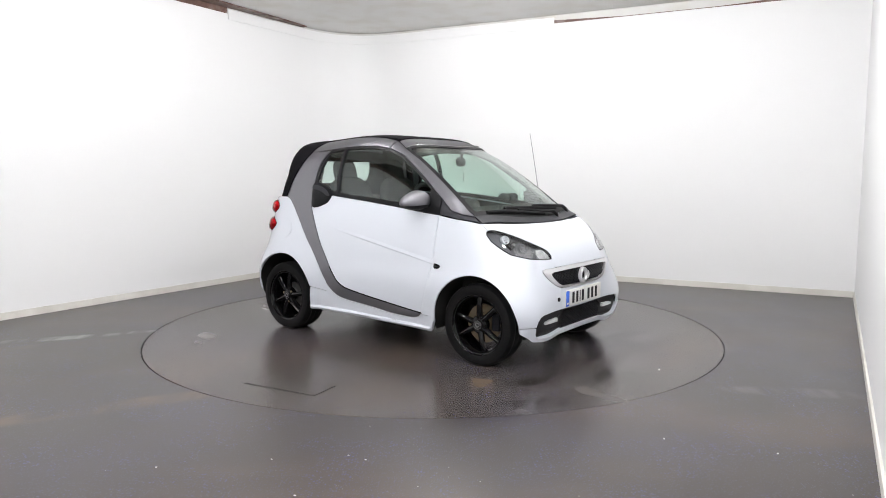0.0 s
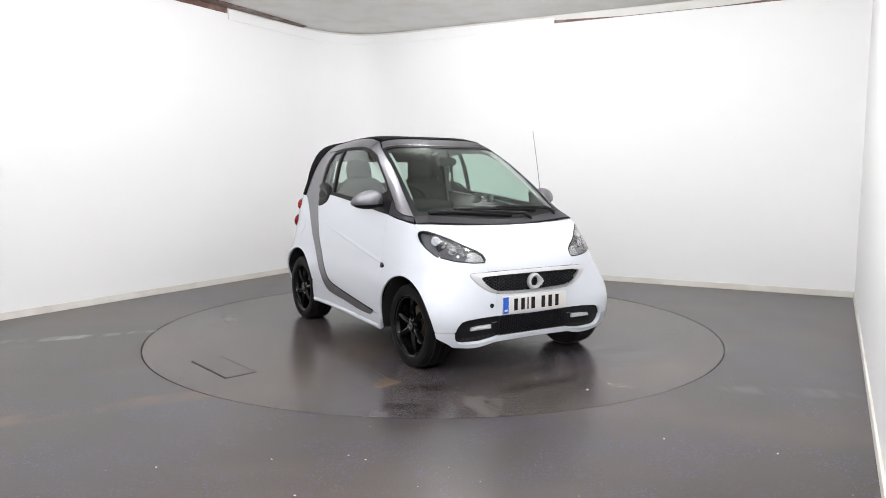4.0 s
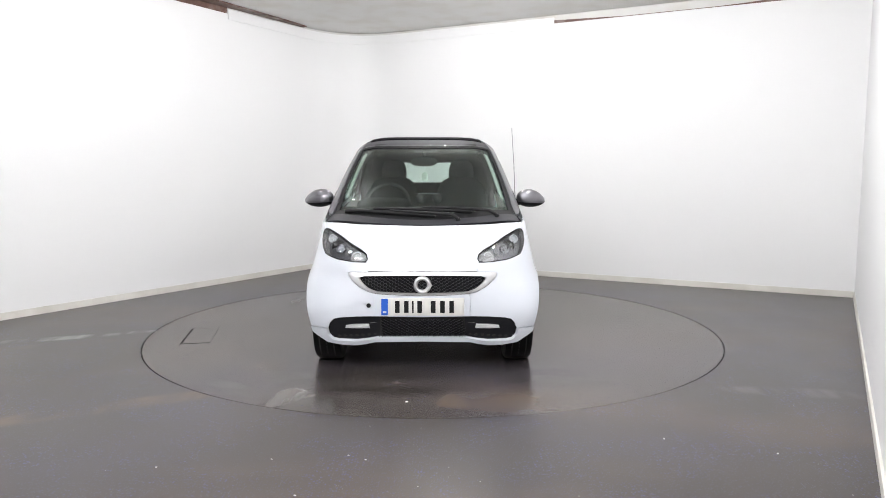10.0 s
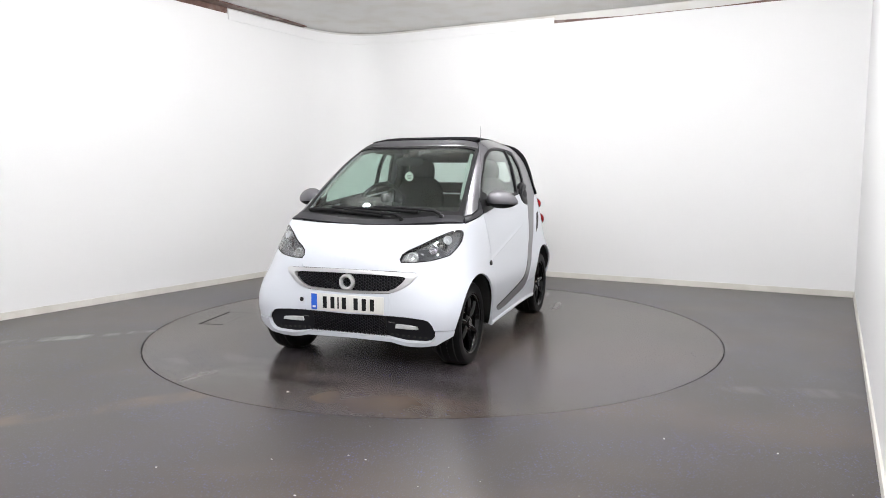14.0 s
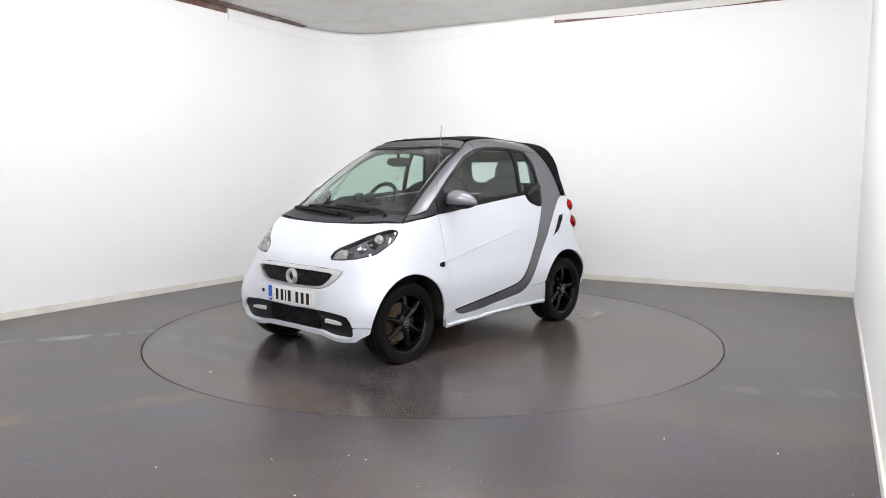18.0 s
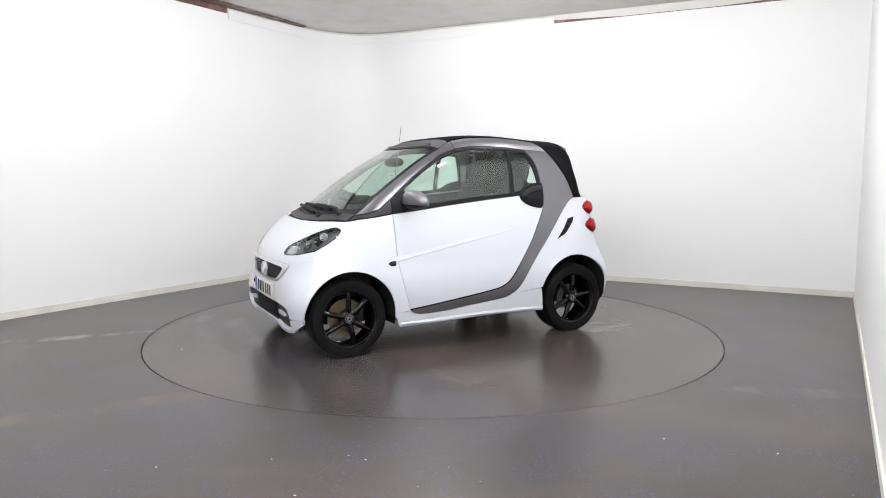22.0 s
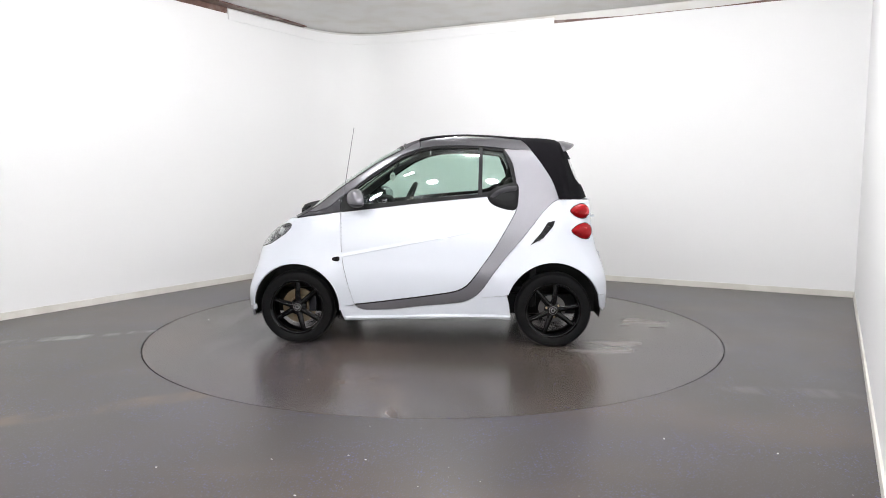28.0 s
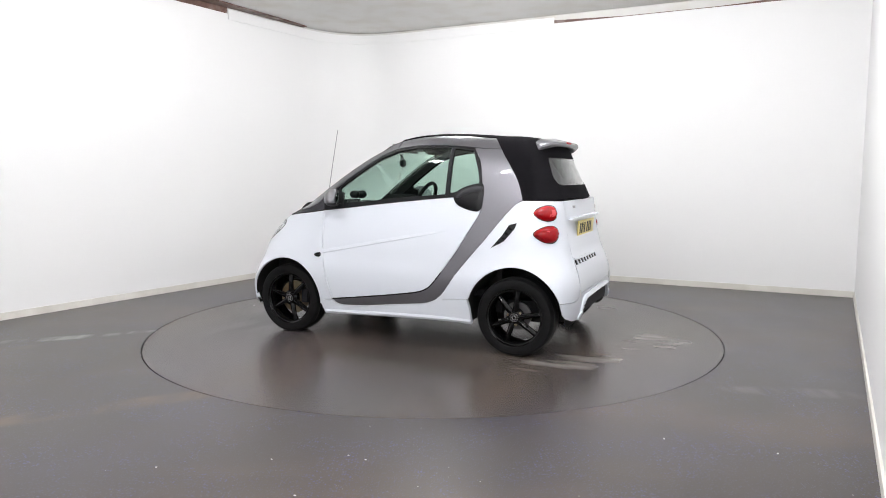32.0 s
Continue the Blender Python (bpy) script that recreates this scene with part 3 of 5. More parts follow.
def blob(bm, size, m, power=2.6, rings=14, seg=24):
    """A rounded block: a superellipsoid of those half sizes."""
    def pw(v, e):
        return math.copysign(abs(v) ** e, v)
    e = 2 / power
    rows = []
    for i in range(1, rings):
        a = math.pi * (i / rings - 0.5)
        rows.append([bm.verts.new(m @ Vector((size[0] * pw(math.cos(a), e) * pw(math.cos(b), e), size[1] * pw(math.cos(a), e) * pw(math.sin(b), e), size[2] * pw(math.sin(a), e))))
                     for b in (2 * math.pi * k / seg for k in range(seg))])
    for r0, r1 in zip(rows, rows[1:]):
        for k in range(seg):
            bm.faces.new((r0[k], r0[(k + 1) % seg], r1[(k + 1) % seg], r1[k]))
    bm.faces.new(rows[0][::-1])
    bm.faces.new(rows[-1])
    return bm


# ---- the car's materials ----
M_PAINT = mat("white_car_paint", (0.655, 0.685, 0.745), 0.30, coat=0.6, grain=0.01, scale=400, stain=0.04, stain_scale=2, stain_color=(0.74, 0.74, 0.74))
M_GREY = mat("grey_metallic_paint", (0.200, 0.197, 0.217), 0.36, metal=0.9, coat=0.6, grain=0.25, scale=900)
M_CLOTH = mat("black_hood_cloth", (0.007, 0.0065, 0.008), 0.9, grain=0.3, scale=700, bump=0.3, spec=0.06)
M_BLACK = mat("black_plastic", (0.010, 0.010, 0.011), 0.45, grain=0.2, scale=300, bump=0.05, spec=0.18)
M_COWL = mat("grey_cowl_plastic", (0.030, 0.030, 0.035), 0.45, grain=0.15, scale=300, bump=0.08, spec=0.25)
M_DARKGREY = mat("dark_grey_plastic", (0.013, 0.013, 0.0155), 0.32, grain=0.15, scale=300, bump=0.08, spec=0.18)
M_GLOSSBLACK = mat("gloss_black_paint", (0.003, 0.003, 0.0034), 0.07, spec=0.25)
M_SCOOP = mat("satin_black_plastic", (0.008, 0.008, 0.009), 0.35, grain=0.2, scale=300, spec=0.15)
M_MESH = mat("satin_grille_plastic", (0.011, 0.011, 0.014), 0.30, spec=0.3)
M_TYRE = mat("tyre_rubber", (0.0085, 0.0085, 0.009), 0.46, grain=0.25, scale=120, bump=0.1, stain=0.35, stain_scale=6, stain_color=(0.010, 0.008, 0.007), spec=0.08)
M_CHROME = mat("satin_silver", (0.36, 0.36, 0.37), 0.22, metal=0.8)
M_SATIN = mat("bright_satin_silver", (0.66, 0.66, 0.67), 0.32, metal=0.5)
M_HEADER = mat("matt_grey_header_trim", (0.055, 0.053, 0.060), 0.6, grain=0.15, scale=300, bump=0.05, spec=0.2)
M_DISCSTEEL = mat("brake_steel", (0.22, 0.18, 0.12), 0.4, metal=0.8, grain=0.2, scale=60, stain=0.6, stain_scale=14, stain_color=(0.20, 0.12, 0.06))
M_MIRROR = mat("mirror_glass", (0.45, 0.47, 0.48), 0.03, metal=1.0)
M_DRUM = mat("brake_drum_grey", (0.12, 0.12, 0.118), 0.45, metal=0.5, grain=0.2, scale=60)
M_RED = mat("red_lamp_lens", (0.27, 0.0006, 0.0025), 0.10, coat=0.25, spec=0.25, grain=0.15, scale=90)
M_PINK = mat("pale_red_lamp_lens", (0.52, 0.035, 0.045), 0.15, coat=0.5)
M_PLATE = mat("white_plate", (0.74, 0.73, 0.70), 0.35)
M_YELLOW = mat("yellow_plate", (0.74, 0.62, 0.22), 0.35)
M_BLUE = mat("blue_plate_band", (0.02, 0.12, 0.62), 0.4)
M_INK = mat("black_ink", (0.015, 0.015, 0.016), 0.5, spec=0.12)
M_INSIDE = mat("dark_cabin_trim", (0.005, 0.005, 0.006), 0.75, grain=0.2, scale=200, spec=0.12)
M_SEAT = mat("black_seat_cloth", (0.010, 0.010, 0.011), 0.85, grain=0.3, scale=400, bump=0.1, spec=0.12)
M_LINING = mat("grey_headlining", (0.06, 0.06, 0.06), 0.9)
M_HOUSING = mat("smoked_lamp_housing", (0.125, 0.125, 0.132), 0.3, metal=0.35, grain=0.2, scale=60)
M_REFLECT = mat("lamp_reflector", (0.50, 0.50, 0.49), 0.2, metal=0.6, grain=0.2, scale=70)
M_CLEAR = mat("clear_reflector", (0.50, 0.50, 0.49), 0.2, metal=0.4, grain=0.6, scale=90, bump=0.3)
M_FROST = mat("frosted_lamp", (0.56, 0.57, 0.58), 0.3, grain=0.15, scale=60)
M_SCREEN = glass("windscreen_glass", (0.87, 0.95, 0.915))
M_SIDEGLASS = glass("side_glass", (0.87, 0.95, 0.915))
M_REARGLASS = glass("rear_glass", (0.90, 0.93, 0.92))
M_LENS = glass("clear_lens", (0.96, 0.97, 0.98))
M_TRIM = mat("pale_grey_trim", (0.42, 0.42, 0.41), 0.6)
M_TAG = mat("white_card", (0.78, 0.78, 0.74), 0.6)

# ---- the turntable ----
turntable = new("turntable")
tagged(turntable, "round dark grey vinyl turntable let flush into the floor", "turntable")
HATCH = [(-1.952, -0.115), (-1.862, -0.628), (-1.655, -0.585), (-1.745, -0.072)]
bm = bmesh.new()
loop = [(x * DISC_R, y * DISC_R) for x, y in ring]
vs, _, fs, *_ = delaunay_2d_cdt([Vector(q) for q in loop + HATCH], [(i, (i + 1) % N) for i in range(N)] + [(N + i, N + (i + 1) % 4) for i in range(4)], [], 0, 1e-6)
flat = np.array([tuple(v) for v in vs])
mid = np.array([flat[list(f)].mean(0) for f in fs])
cut = within(mid[:, 0], mid[:, 1], HATCH)
top = [bm.verts.new((*q, 0.0)) for q in flat]
low = [bm.verts.new((*q, -0.045)) for q in flat]
for f, c in zip(fs, cut):
    if not c:
        bm.faces.new([top[i] for i in f])
    bm.faces.new([low[i] for i in f[::-1]])
for i in range(N):
    bm.faces.new((low[i], low[(i + 1) % N], top[(i + 1) % N], top[i]))
for i in range(4):
    a, c = N + i, N + (i + 1) % 4
    bm.faces.new((top[a], top[c], low[c], low[a]))
bmesh.ops.recalc_face_normals(bm, faces=bm.faces)
part("platform", bm, M_DISC, turntable)
part("paper_scrap", box(bmesh.new(), (0.014, 0.009, 0.002), pose(-0.137, -1.946, 0.001, 0, 0, 20)), M_METAL, turntable, "tiny white paper scrap")
hatch = part("hatch", prism(bmesh.new(), shrink(HATCH, 0.0035), -0.03, -0.0005), M_DISC, turntable, "vinyl-covered access hatch with dark joints", smooth=20)
for i, wide in ((0, 0.013), (1, 0.011)):
    p0, p1 = Vector(HATCH[i]), Vector(HATCH[i + 1])
    d = (p1 - p0).normalized()
    n = Vector((d.y, -d.x)) * (-1 if Vector((d.y, -d.x)).dot(Vector(HATCH[3 - i]) - p0) < 0 else 1)
    bm = prism(bmesh.new(), [tuple(q) for q in (p0 - d * 0.002, p1 + d * 0.002, p1 + d * 0.002 + n * wide, p0 - d * 0.002 + n * wide)], -0.010, 0.0012)
    bmesh.ops.recalc_face_normals(bm, faces=bm.faces)
    part("hatch_joint", bm, M_GAP, turntable, "dark worn joint of the hatch")

# ---- the car ----
car = new("car")
tagged(car, "small white two-seat convertible with grey side frame and black cloth roof", "car")
SIDES = ((1, "left"), (-1, "right"))

# under the body: a dark tub that closes it from beneath
bm = bmesh.new()
box(bm, (1.02, 2.30, 0.16), pose(0, 0.0, 0.27), 0.03)
box(bm, (1.34, 1.06, 0.10), pose(0, 0.0, 0.235), 0.02)
box(bm, (1.26, 0.06, 0.55), pose(0, -0.60, 0.60), 0.01)
box(bm, (1.26, 0.05, 0.66), pose(0, 0.79, 0.60), 0.01)
part("underbody", bm, M_BLACK, car, "black underbody")
bm = bmesh.new()
box(bm, (1.20, 0.40, 0.42), pose(0, -0.92, 0.60), 0.05)
part("engine_bay", bm, M_GAP, car)
for s, _ in SIDES:
    for yc, r in ((-0.9335, 0.322), (0.9335, 0.340)):
        bm = bmesh.new()
        rows = []
        for x in (0.42, 0.745):
            rows.append([])
            for i in range(29):
                a = math.pi * (i - 2) / 24
                y, z = yc + r * math.cos(min(math.pi, max(0.0, a))), 0.268 + r * math.sin(min(math.pi, max(0.0, a)))
                if i < 2 or i > 26:
                    z -= 0.035 * (2 - i if i < 2 else i - 26)
                q = (fy if yc < 0 else ry)(y, z)
                lim = abs(float((on_front if yc < 0 else on_rear)(np.array([q]))[0][0])) - 0.012
                rows[-1].append(bm.verts.new((s * min(x, lim), y, z)))
        for i in range(28):
            bm.faces.new((rows[0][i], rows[0][i + 1], rows[1][i + 1], rows[1][i]))
        bm.faces.new(rows[0])
        r2 = bmesh.ops.extrude_face_region(bm, geom=list(bm.faces))
        bmesh.ops.translate(bm, verts=[v for v in r2["geom"] if isinstance(v, bmesh.types.BMVert)], vec=(-s * 0.004, 0, 0.004))
        bmesh.ops.recalc_face_normals(bm, faces=bm.faces)
        part("wheel_arch_liner", bm, M_GAP, car)

# front: bonnet, wings, bumper
HEAD_TOP = [(0.354, 0.688), (0.343, 0.704), (0.352, 0.735), (0.385, 0.760), (0.440, 0.787), (0.520, 0.834), (0.580, 0.863), (0.615, 0.876), (0.636, 0.879), (0.652, 0.874)]
HEAD_LOW = [(0.662, 0.864), (0.667, 0.846), (0.668, 0.805), (0.657, 0.768), (0.630, 0.724), (0.538, 0.696), (0.436, 0.685), (0.385, 0.684)]
GRILLE_SIDE = [(0.343, 0.627), (0.440, 0.626), (0.468, 0.619), (0.463, 0.600), (0.425, 0.558), (0.39, 0.532), (0.342, 0.507), (0.294, 0.494)]
INTAKE_TOP = [(0.302, 0.352), (0.42, 0.350), (0.52, 0.343), (0.555, 0.335), (0.580, 0.308), (0.592, 0.275)]
INTAKE_LOW = [(0.590, 0.230), (0.565, 0.203), (0.53, 0.194), (0.41, 0.191), (0.34, 0.202), (0.275, 0.217)]


def mirror(pts):
    return [(-x, z) for x, z in pts[::-1]]


def nose(pts):
    return [fx(x, z) for x, z in pts]


top_edge = [(0.658, 0.916), (0.56, 0.915), (0.42, 0.9065), (0.25, 0.902), (0.0, 0.898)]
bonnet = [(0.341, 0.630)] + HEAD_TOP + top_edge
outline = bonnet + mirror(bonnet)[1:] + [(-0.17, 0.632), (0.0, 0.633), (0.17, 0.632)]
part("bonnet", skin(nose(outline), on_front, gap=0.0012), M_PAINT, car)
mid = [(0.294, 0.491), (0.15, 0.483), (0.0, 0.480), (-0.15, 0.483), (-0.294, 0.491), (-0.302, 0.353), (0.0, 0.347), (0.302, 0.353)]
part("number_plate_panel", skin(nose(mid), on_front, gap=-0.0004, lift=0.0004), M_PAINT, car)
DOOR_FRONT = [(-0.605, 0.963), (-0.601, 0.865), (-0.598, 0.74), (-0.594, 0.66), (-0.578, 0.566), (-0.541, 0.42), (-0.510, 0.318), (-0.500, 0.297)]
for s, _ in SIDES:
    o = [fy(-0.608, 0.960, s), fy(-0.704, 0.945, s), fy(-0.84, 0.930, s)]
    o += [fx(s * x, z) for x, z in [(0.659, 0.9145)] + [HEAD_TOP[-1]] + HEAD_LOW + [(0.345, 0.684), (0.343, 0.632)] + GRILLE_SIDE + INTAKE_TOP + [(0.630, 0.279)]]
    o += [fy(y, z, s) for y, z in arc((-0.9335, 0.270), 0.320, 178, -4, 26) + [(-0.565, 0.285), (-0.520, 0.287)] + DOOR_FRONT[::-1]]
    part("front_wing", skin(o, on_front, gap=0.0010), M_PAINT, car)
lip_low = [(0.640, 0.207), (0.600, 0.180), (0.50, 0.163), (0.42, 0.160), (0.36, 0.168), (0.30, 0.182), (0.0, 0.187)]
lip_top = [(0.630, 0.275), (0.597, 0.270)] + INTAKE_LOW + [(0.15, 0.219)]
half = [fy(-1.2535, 0.277)] + nose(lip_top)
low_half = [fy(-1.252, 0.243)] + nose(lip_low)
o = half + [(-a, z) for a, z in half[::-1]] + [(-a, z) for a, z in low_half] + low_half[::-1][1:]
part("front_lip", skin(o, on_front, thick=0.03, lift=0.004), M_PAINT, car)

# lower intake: black recess with honeycomb and two daytime lamps
intake_half = INTAKE_TOP + INTAKE_LOW
intake_ring = nose(intake_half + [(0.0, 0.220)] + mirror(intake_half) + [(0.0, 0.345)])
intake = part("lower_intake", skin(intake_ring, on_front, thick=0.02, lift=-0.022, gap=-0.006), M_DARKGREY, car, "dark grey plastic lower intake")


def honeycomb(loop, cell, place, lift, depth, wall=0.22):
    """Hexagonal cells that fill an outline, each a raised rim."""
    a = np.array(loop)
    bm = bmesh.new()
    dx, dz = cell * 1.5, cell * math.sqrt(3) / 2
    i = 0
    z = a[:, 1].min()
    while z < a[:, 1].max():
        x = a[:, 0].min() + (dx if i % 2 else 0)
        while x < a[:, 0].max():
            if within(np.array([x]), np.array([z]), loop)[0]:
                rim = []
                for r, l in ((cell * 1.0, lift), (cell * (1 - wall), lift), (cell * (1 - wall), lift - depth)):
                    q = np.array([(x + r * math.cos(k * math.pi / 3), z + r * math.sin(k * math.pi / 3)) for k in range(6)])
                    P = place(q)
                    n = np.stack([P[:, 0] * 0.35, np.full(6, -1.0), np.zeros(6)], -1)
                    P = P + n / np.linalg.norm(n, axis=1)[:, None] * l
                    rim.append([bm.verts.new(v) for v in P])
                for p, q in zip(rim, rim[1:]):
                    for k in range(6):
                        bm.faces.new((p[k], p[(k + 1) % 6], q[(k + 1) % 6], q[k]))
            x += 2 * dx
        z += dz
        i += 1
    bmesh.ops.recalc_face_normals(bm, faces=bm.faces)
    return bm


net = nose([(0.262, 0.338), (0.262, 0.222), (-0.262, 0.222), (-0.262, 0.338)])
part("honeycomb", honeycomb(net, 0.0105, on_front, -0.006, 0.012), M_MESH, intake)
part("backing", skin(nose([(0.268, 0.342), (0.268, 0.216), (-0.268, 0.216), (-0.268, 0.342)]), on_front, lift=-0.0205, thick=0.006), M_GAP, intake)
for s, _ in SIDES:
    lamp = [(0.335, 0.301), (0.42, 0.299), (0.480, 0.292), (0.487, 0.274), (0.42, 0.271), (0.330, 0.273)]
    part("daytime_lamp", skin([fx(s * x, z) for x, z in lamp], on_front, lift=-0.006, thick=0.016, bulge=0.004, step=0.02), M_FROST, intake, "clear narrow daytime lamp")
    for k in range(7):
        x, z = 0.30 + 0.038 * k, 0.226 - 0.0022 * k
        part("vent_hole", skin([fx(s * (x + dx), z + dz) for dx, dz in ((-0.011, 0.0), (-0.006, 0.007), (0.006, 0.007), (0.011, 0.0), (0.006, -0.007), (-0.006, -0.007))], on_front, step=0.01, lift=-0.0195, thick=0.003, gap=0), M_GAP, intake)
    part("lamp_blade", skin([fx(s * x, z) for x, z in [(0.285, 0.315), (0.33, 0.312), (0.33, 0.304), (0.29, 0.305)]], on_front, lift=-0.010, thick=0.012, step=0.02), M_CHROME, intake)

# grille
ghalf = [(0.0, 0.6325), (0.17, 0.6322)] + GRILLE_SIDE + [(0.15, 0.485)]
gin = [(0.0, 0.606), (0.20, 0.605), (0.37, 0.600), (0.398, 0.592), (0.372, 0.558), (0.335, 0.528), (0.285, 0.508), (0.15, 0.501)]
gout = nose(rounded(resample(ghalf + [(0.0, 0.482)] + mirror(ghalf)[:-1], 0.035), 2))
ginn = nose(rounded(resample(gin + [(0.0, 0.498)] + mirror(gin)[:-1], 0.03), 1))
grille = part("grille_surround", skin(gout, on_front, holes=[ginn], step=0.016, lift=0.004, thick=0.03, gap=0.0010, bulge=0.006), M_SATIN, car, "satin silver grille surround")
part("grille_backing", skin(ginn, on_front, lift=-0.020, thick=0.008, gap=-0.004), M_BLACK, grille)
part("honeycomb", honeycomb(shrink(resample(ginn, 0.02), 0.006), 0.0115, on_front, -0.004, 0.012), M_MESH, grille)
bm = bmesh.new()
lathe(bm, [(-0.012, 0.030), (-0.004, 0.029), (0.006, 0.034), (0.010, 0.042), (0.006, 0.051), (-0.004, 0.055), (-0.014, 0.055), (-0.012, 0.030)], 36, pose(0, -1.331, 0.549, 0, 0, -90))
part("badge_ring", bm, M_SATIN, grille, "round silver badge ring")
bm = prism(bmesh.new(), [(0.022, 0.030), (0.038, 0.026), (0.056, 0.0), (0.038, -0.026), (0.022, -0.030), (0.040, 0.0)], -0.004, 0.006)
bmesh.ops.transform(bm, matrix=pose(0.006, -1.341, 0.549, 90, 0, 0), verts=bm.verts)
bmesh.ops.recalc_face_normals(bm, faces=bm.faces)
part("badge_arrow", bm, M_SATIN, grille)


# number plates: plain bars in place of the characters
def number_plate(name, m, white, band):
    p = part(name, box(bmesh.new(), (0.52, 0.008, 0.111), m, 0.003), white, car, "number plate with plain dark bars")
    if band:
        part("band", box(bmesh.new(), (0.042, 0.002, 0.103), m @ pose(-0.236, -0.0046, 0)), M_BLUE, p, "blue band")
        part("bar", box(bmesh.new(), (0.022, 0.002, 0.012), m @ pose(-0.236, -0.0062, -0.032)), M_PLATE, p)
    x = -0.180 if band else -0.215
    for k, w in enumerate((0.046, 0.046, 0.016, 0.048, 0, 0.048, 0.048, 0.046)):
        if w:
            part("bar", box(bmesh.new(), (w * 0.62, 0.002, 0.076), m @ pose(x + w / 2, -0.0046, 0), 0.0), M_INK, p)
            x += w + 0.010
        else:
            x += 0.026
    return p


number_plate("front_number_plate", pose(0.001, -1.3330, 0.413, 0, 0, 0), M_PLATE, True)
lathe(bm := bmesh.new(), [(-0.02, 0.0), (-0.02, 0.014), (0.003, 0.014), (0.005, 0.011), (0.003, 0.0)], 20, pose(-0.335, front_y(0.335, 0.42) - 0.001, 0.420, 0, 0, -90 - 6))
part("towing_eye_cap", bm, M_INK, car)

# head lamps
for s, _ in SIDES:
    h = [fx(s * x, z) for x, z in HEAD_TOP + HEAD_LOW]
    lamp = part("headlight", skin(h, on_front, step=0.03, lift=-0.030, thick=0.02, gap=-0.001), M_HOUSING, car, "smoked headlight with clear reflectors")
    part("bezel", skin(h, on_front, holes=[shrink(resample(h, 0.02), 0.006)], step=0.02, lift=0.001, thick=0.035, gap=0.001), M_BLACK, lamp)
    for x, z, r, mt in ((0.596, 0.820, 0.027, M_FROST), (0.530, 0.763, 0.029, M_CHROME), (0.417, 0.724, 0.026, M_FROST)):
        P = on_front(np.array([fx(s * x, z)]))[0]
        d = Vector((s * 0.35, -0.85, 0.35)).normalized()
        m = Matrix.Translation(Vector(P) - d * 0.022) @ d.to_track_quat("X", "Z").to_matrix().to_4x4()
        part("reflector", lathe(bmesh.new(), [(-0.01, 0.0), (-0.01, r), (0.012, r * 1.06), (0.014, r * 0.92), (0.002, r * 0.75), (-0.002, 0.3 * r), (0.008, 0.18 * r), (0.010, 0.0)], 28, m), mt, lamp, "round lamp reflector")
    turn_loop = rounded([(0.350, 0.692), (0.355, 0.735), (0.392, 0.757), (0.440, 0.760), (0.462, 0.715), (0.446, 0.691), (0.395, 0.687)], 1)
    part("indicator", skin([fx(s * x, z) for x, z in turn_loop], on_front, step=0.018, lift=-0.016, bulge=0.012, thick=0.01), M_CLEAR, lamp, "clear indicator reflector")
    for x, z, r in ((0.566, 0.788, 0.011), (0.468, 0.738, 0.010)):
        P = on_front(np.array([fx(s * x, z)]))[0]
        part("marker_bulb", blob(bmesh.new(), (r, r, r * 0.8), Matrix.Translation(Vector(P) - Vector((0, -0.016, 0.008)))), M_REFLECT, lamp)
    part("lens", skin(h, on_front, step=0.03, lift=0.001, thick=0.004, gap=0.003, bulge=0.004), M_LENS, lamp, "clear lens")

# side: door, frame, sill
BELT = [(-0.602, 0.963), (-0.40, 0.984), (-0.196, 1.009), (0.049, 1.036), (0.24, 1.055), (0.413, 1.071), (0.56, 1.083), (0.676, 1.092)]
FRAME_FRONT = spline([(0.678, 1.095), (0.677, 1.04), (0.662, 0.972), (0.607, 0.868), (0.509, 0.702), (0.417, 0.572), (0.350, 0.484), (0.305, 0.436), (0.255, 0.408), (0.195, 0.391), (0.105, 0.376), (-0.03, 0.356), (-0.25, 0.327), (-0.40, 0.308), (-0.499, 0.297)], 4)
FRAME_REAR = spline([(-0.475, 0.272), (-0.412, 0.256), (-0.222, 0.263), (-0.029, 0.286), (0.12, 0.300), (0.235, 0.312), (0.309, 0.328), (0.378, 0.366), (0.430, 0.420), (0.510, 0.537), (0.609, 0.660), (0.696, 0.763), (0.782, 0.872), (0.840, 0.944), (0.885, 0.995), (0.925, 1.034), (0.970, 1.057)], 4)
WINDOW_REAR = spline([(0.575, 1.414), (0.615, 1.36), (0.642, 1.297), (0.663, 1.179), (0.678, 1.095)], 4)
HOOD_EDGE = spline([(0.970, 1.057), (0.928, 1.178), (0.866, 1.283), (0.775, 1.409)], 4)
RAIL_LOW = [(0.775, 1.409), (0.584, 1.421), (0.41, 1.438), (0.235, 1.444), (0.10, 1.441), (-0.039, 1.421), (-0.175, 1.372), (-0.288, 1.299), (-0.413, 1.214), (-0.539, 1.118), (-0.603, 1.070), (-0.697, 0.994)]
GLASS_FRONT = [(-0.490, 1.015), (-0.245, 1.036), (-0.04, 1.060), (0.2, 1.080), (0.388, 1.095), (0.396, 1.425), (0.235, 1.430), (0.10, 1.426), (-0.035, 1.404), (-0.172, 1.354), (-0.287, 1.281), (-0.412, 1.194), (-0.49, 1.135)]
GLASS_REAR = [(0.420, 1.103), (0.52, 1.125), (0.640, 1.150), (0.638, 1.20), (0.618, 1.28), (0.592, 1.345), (0.570, 1.402), (0.424, 1.421)]
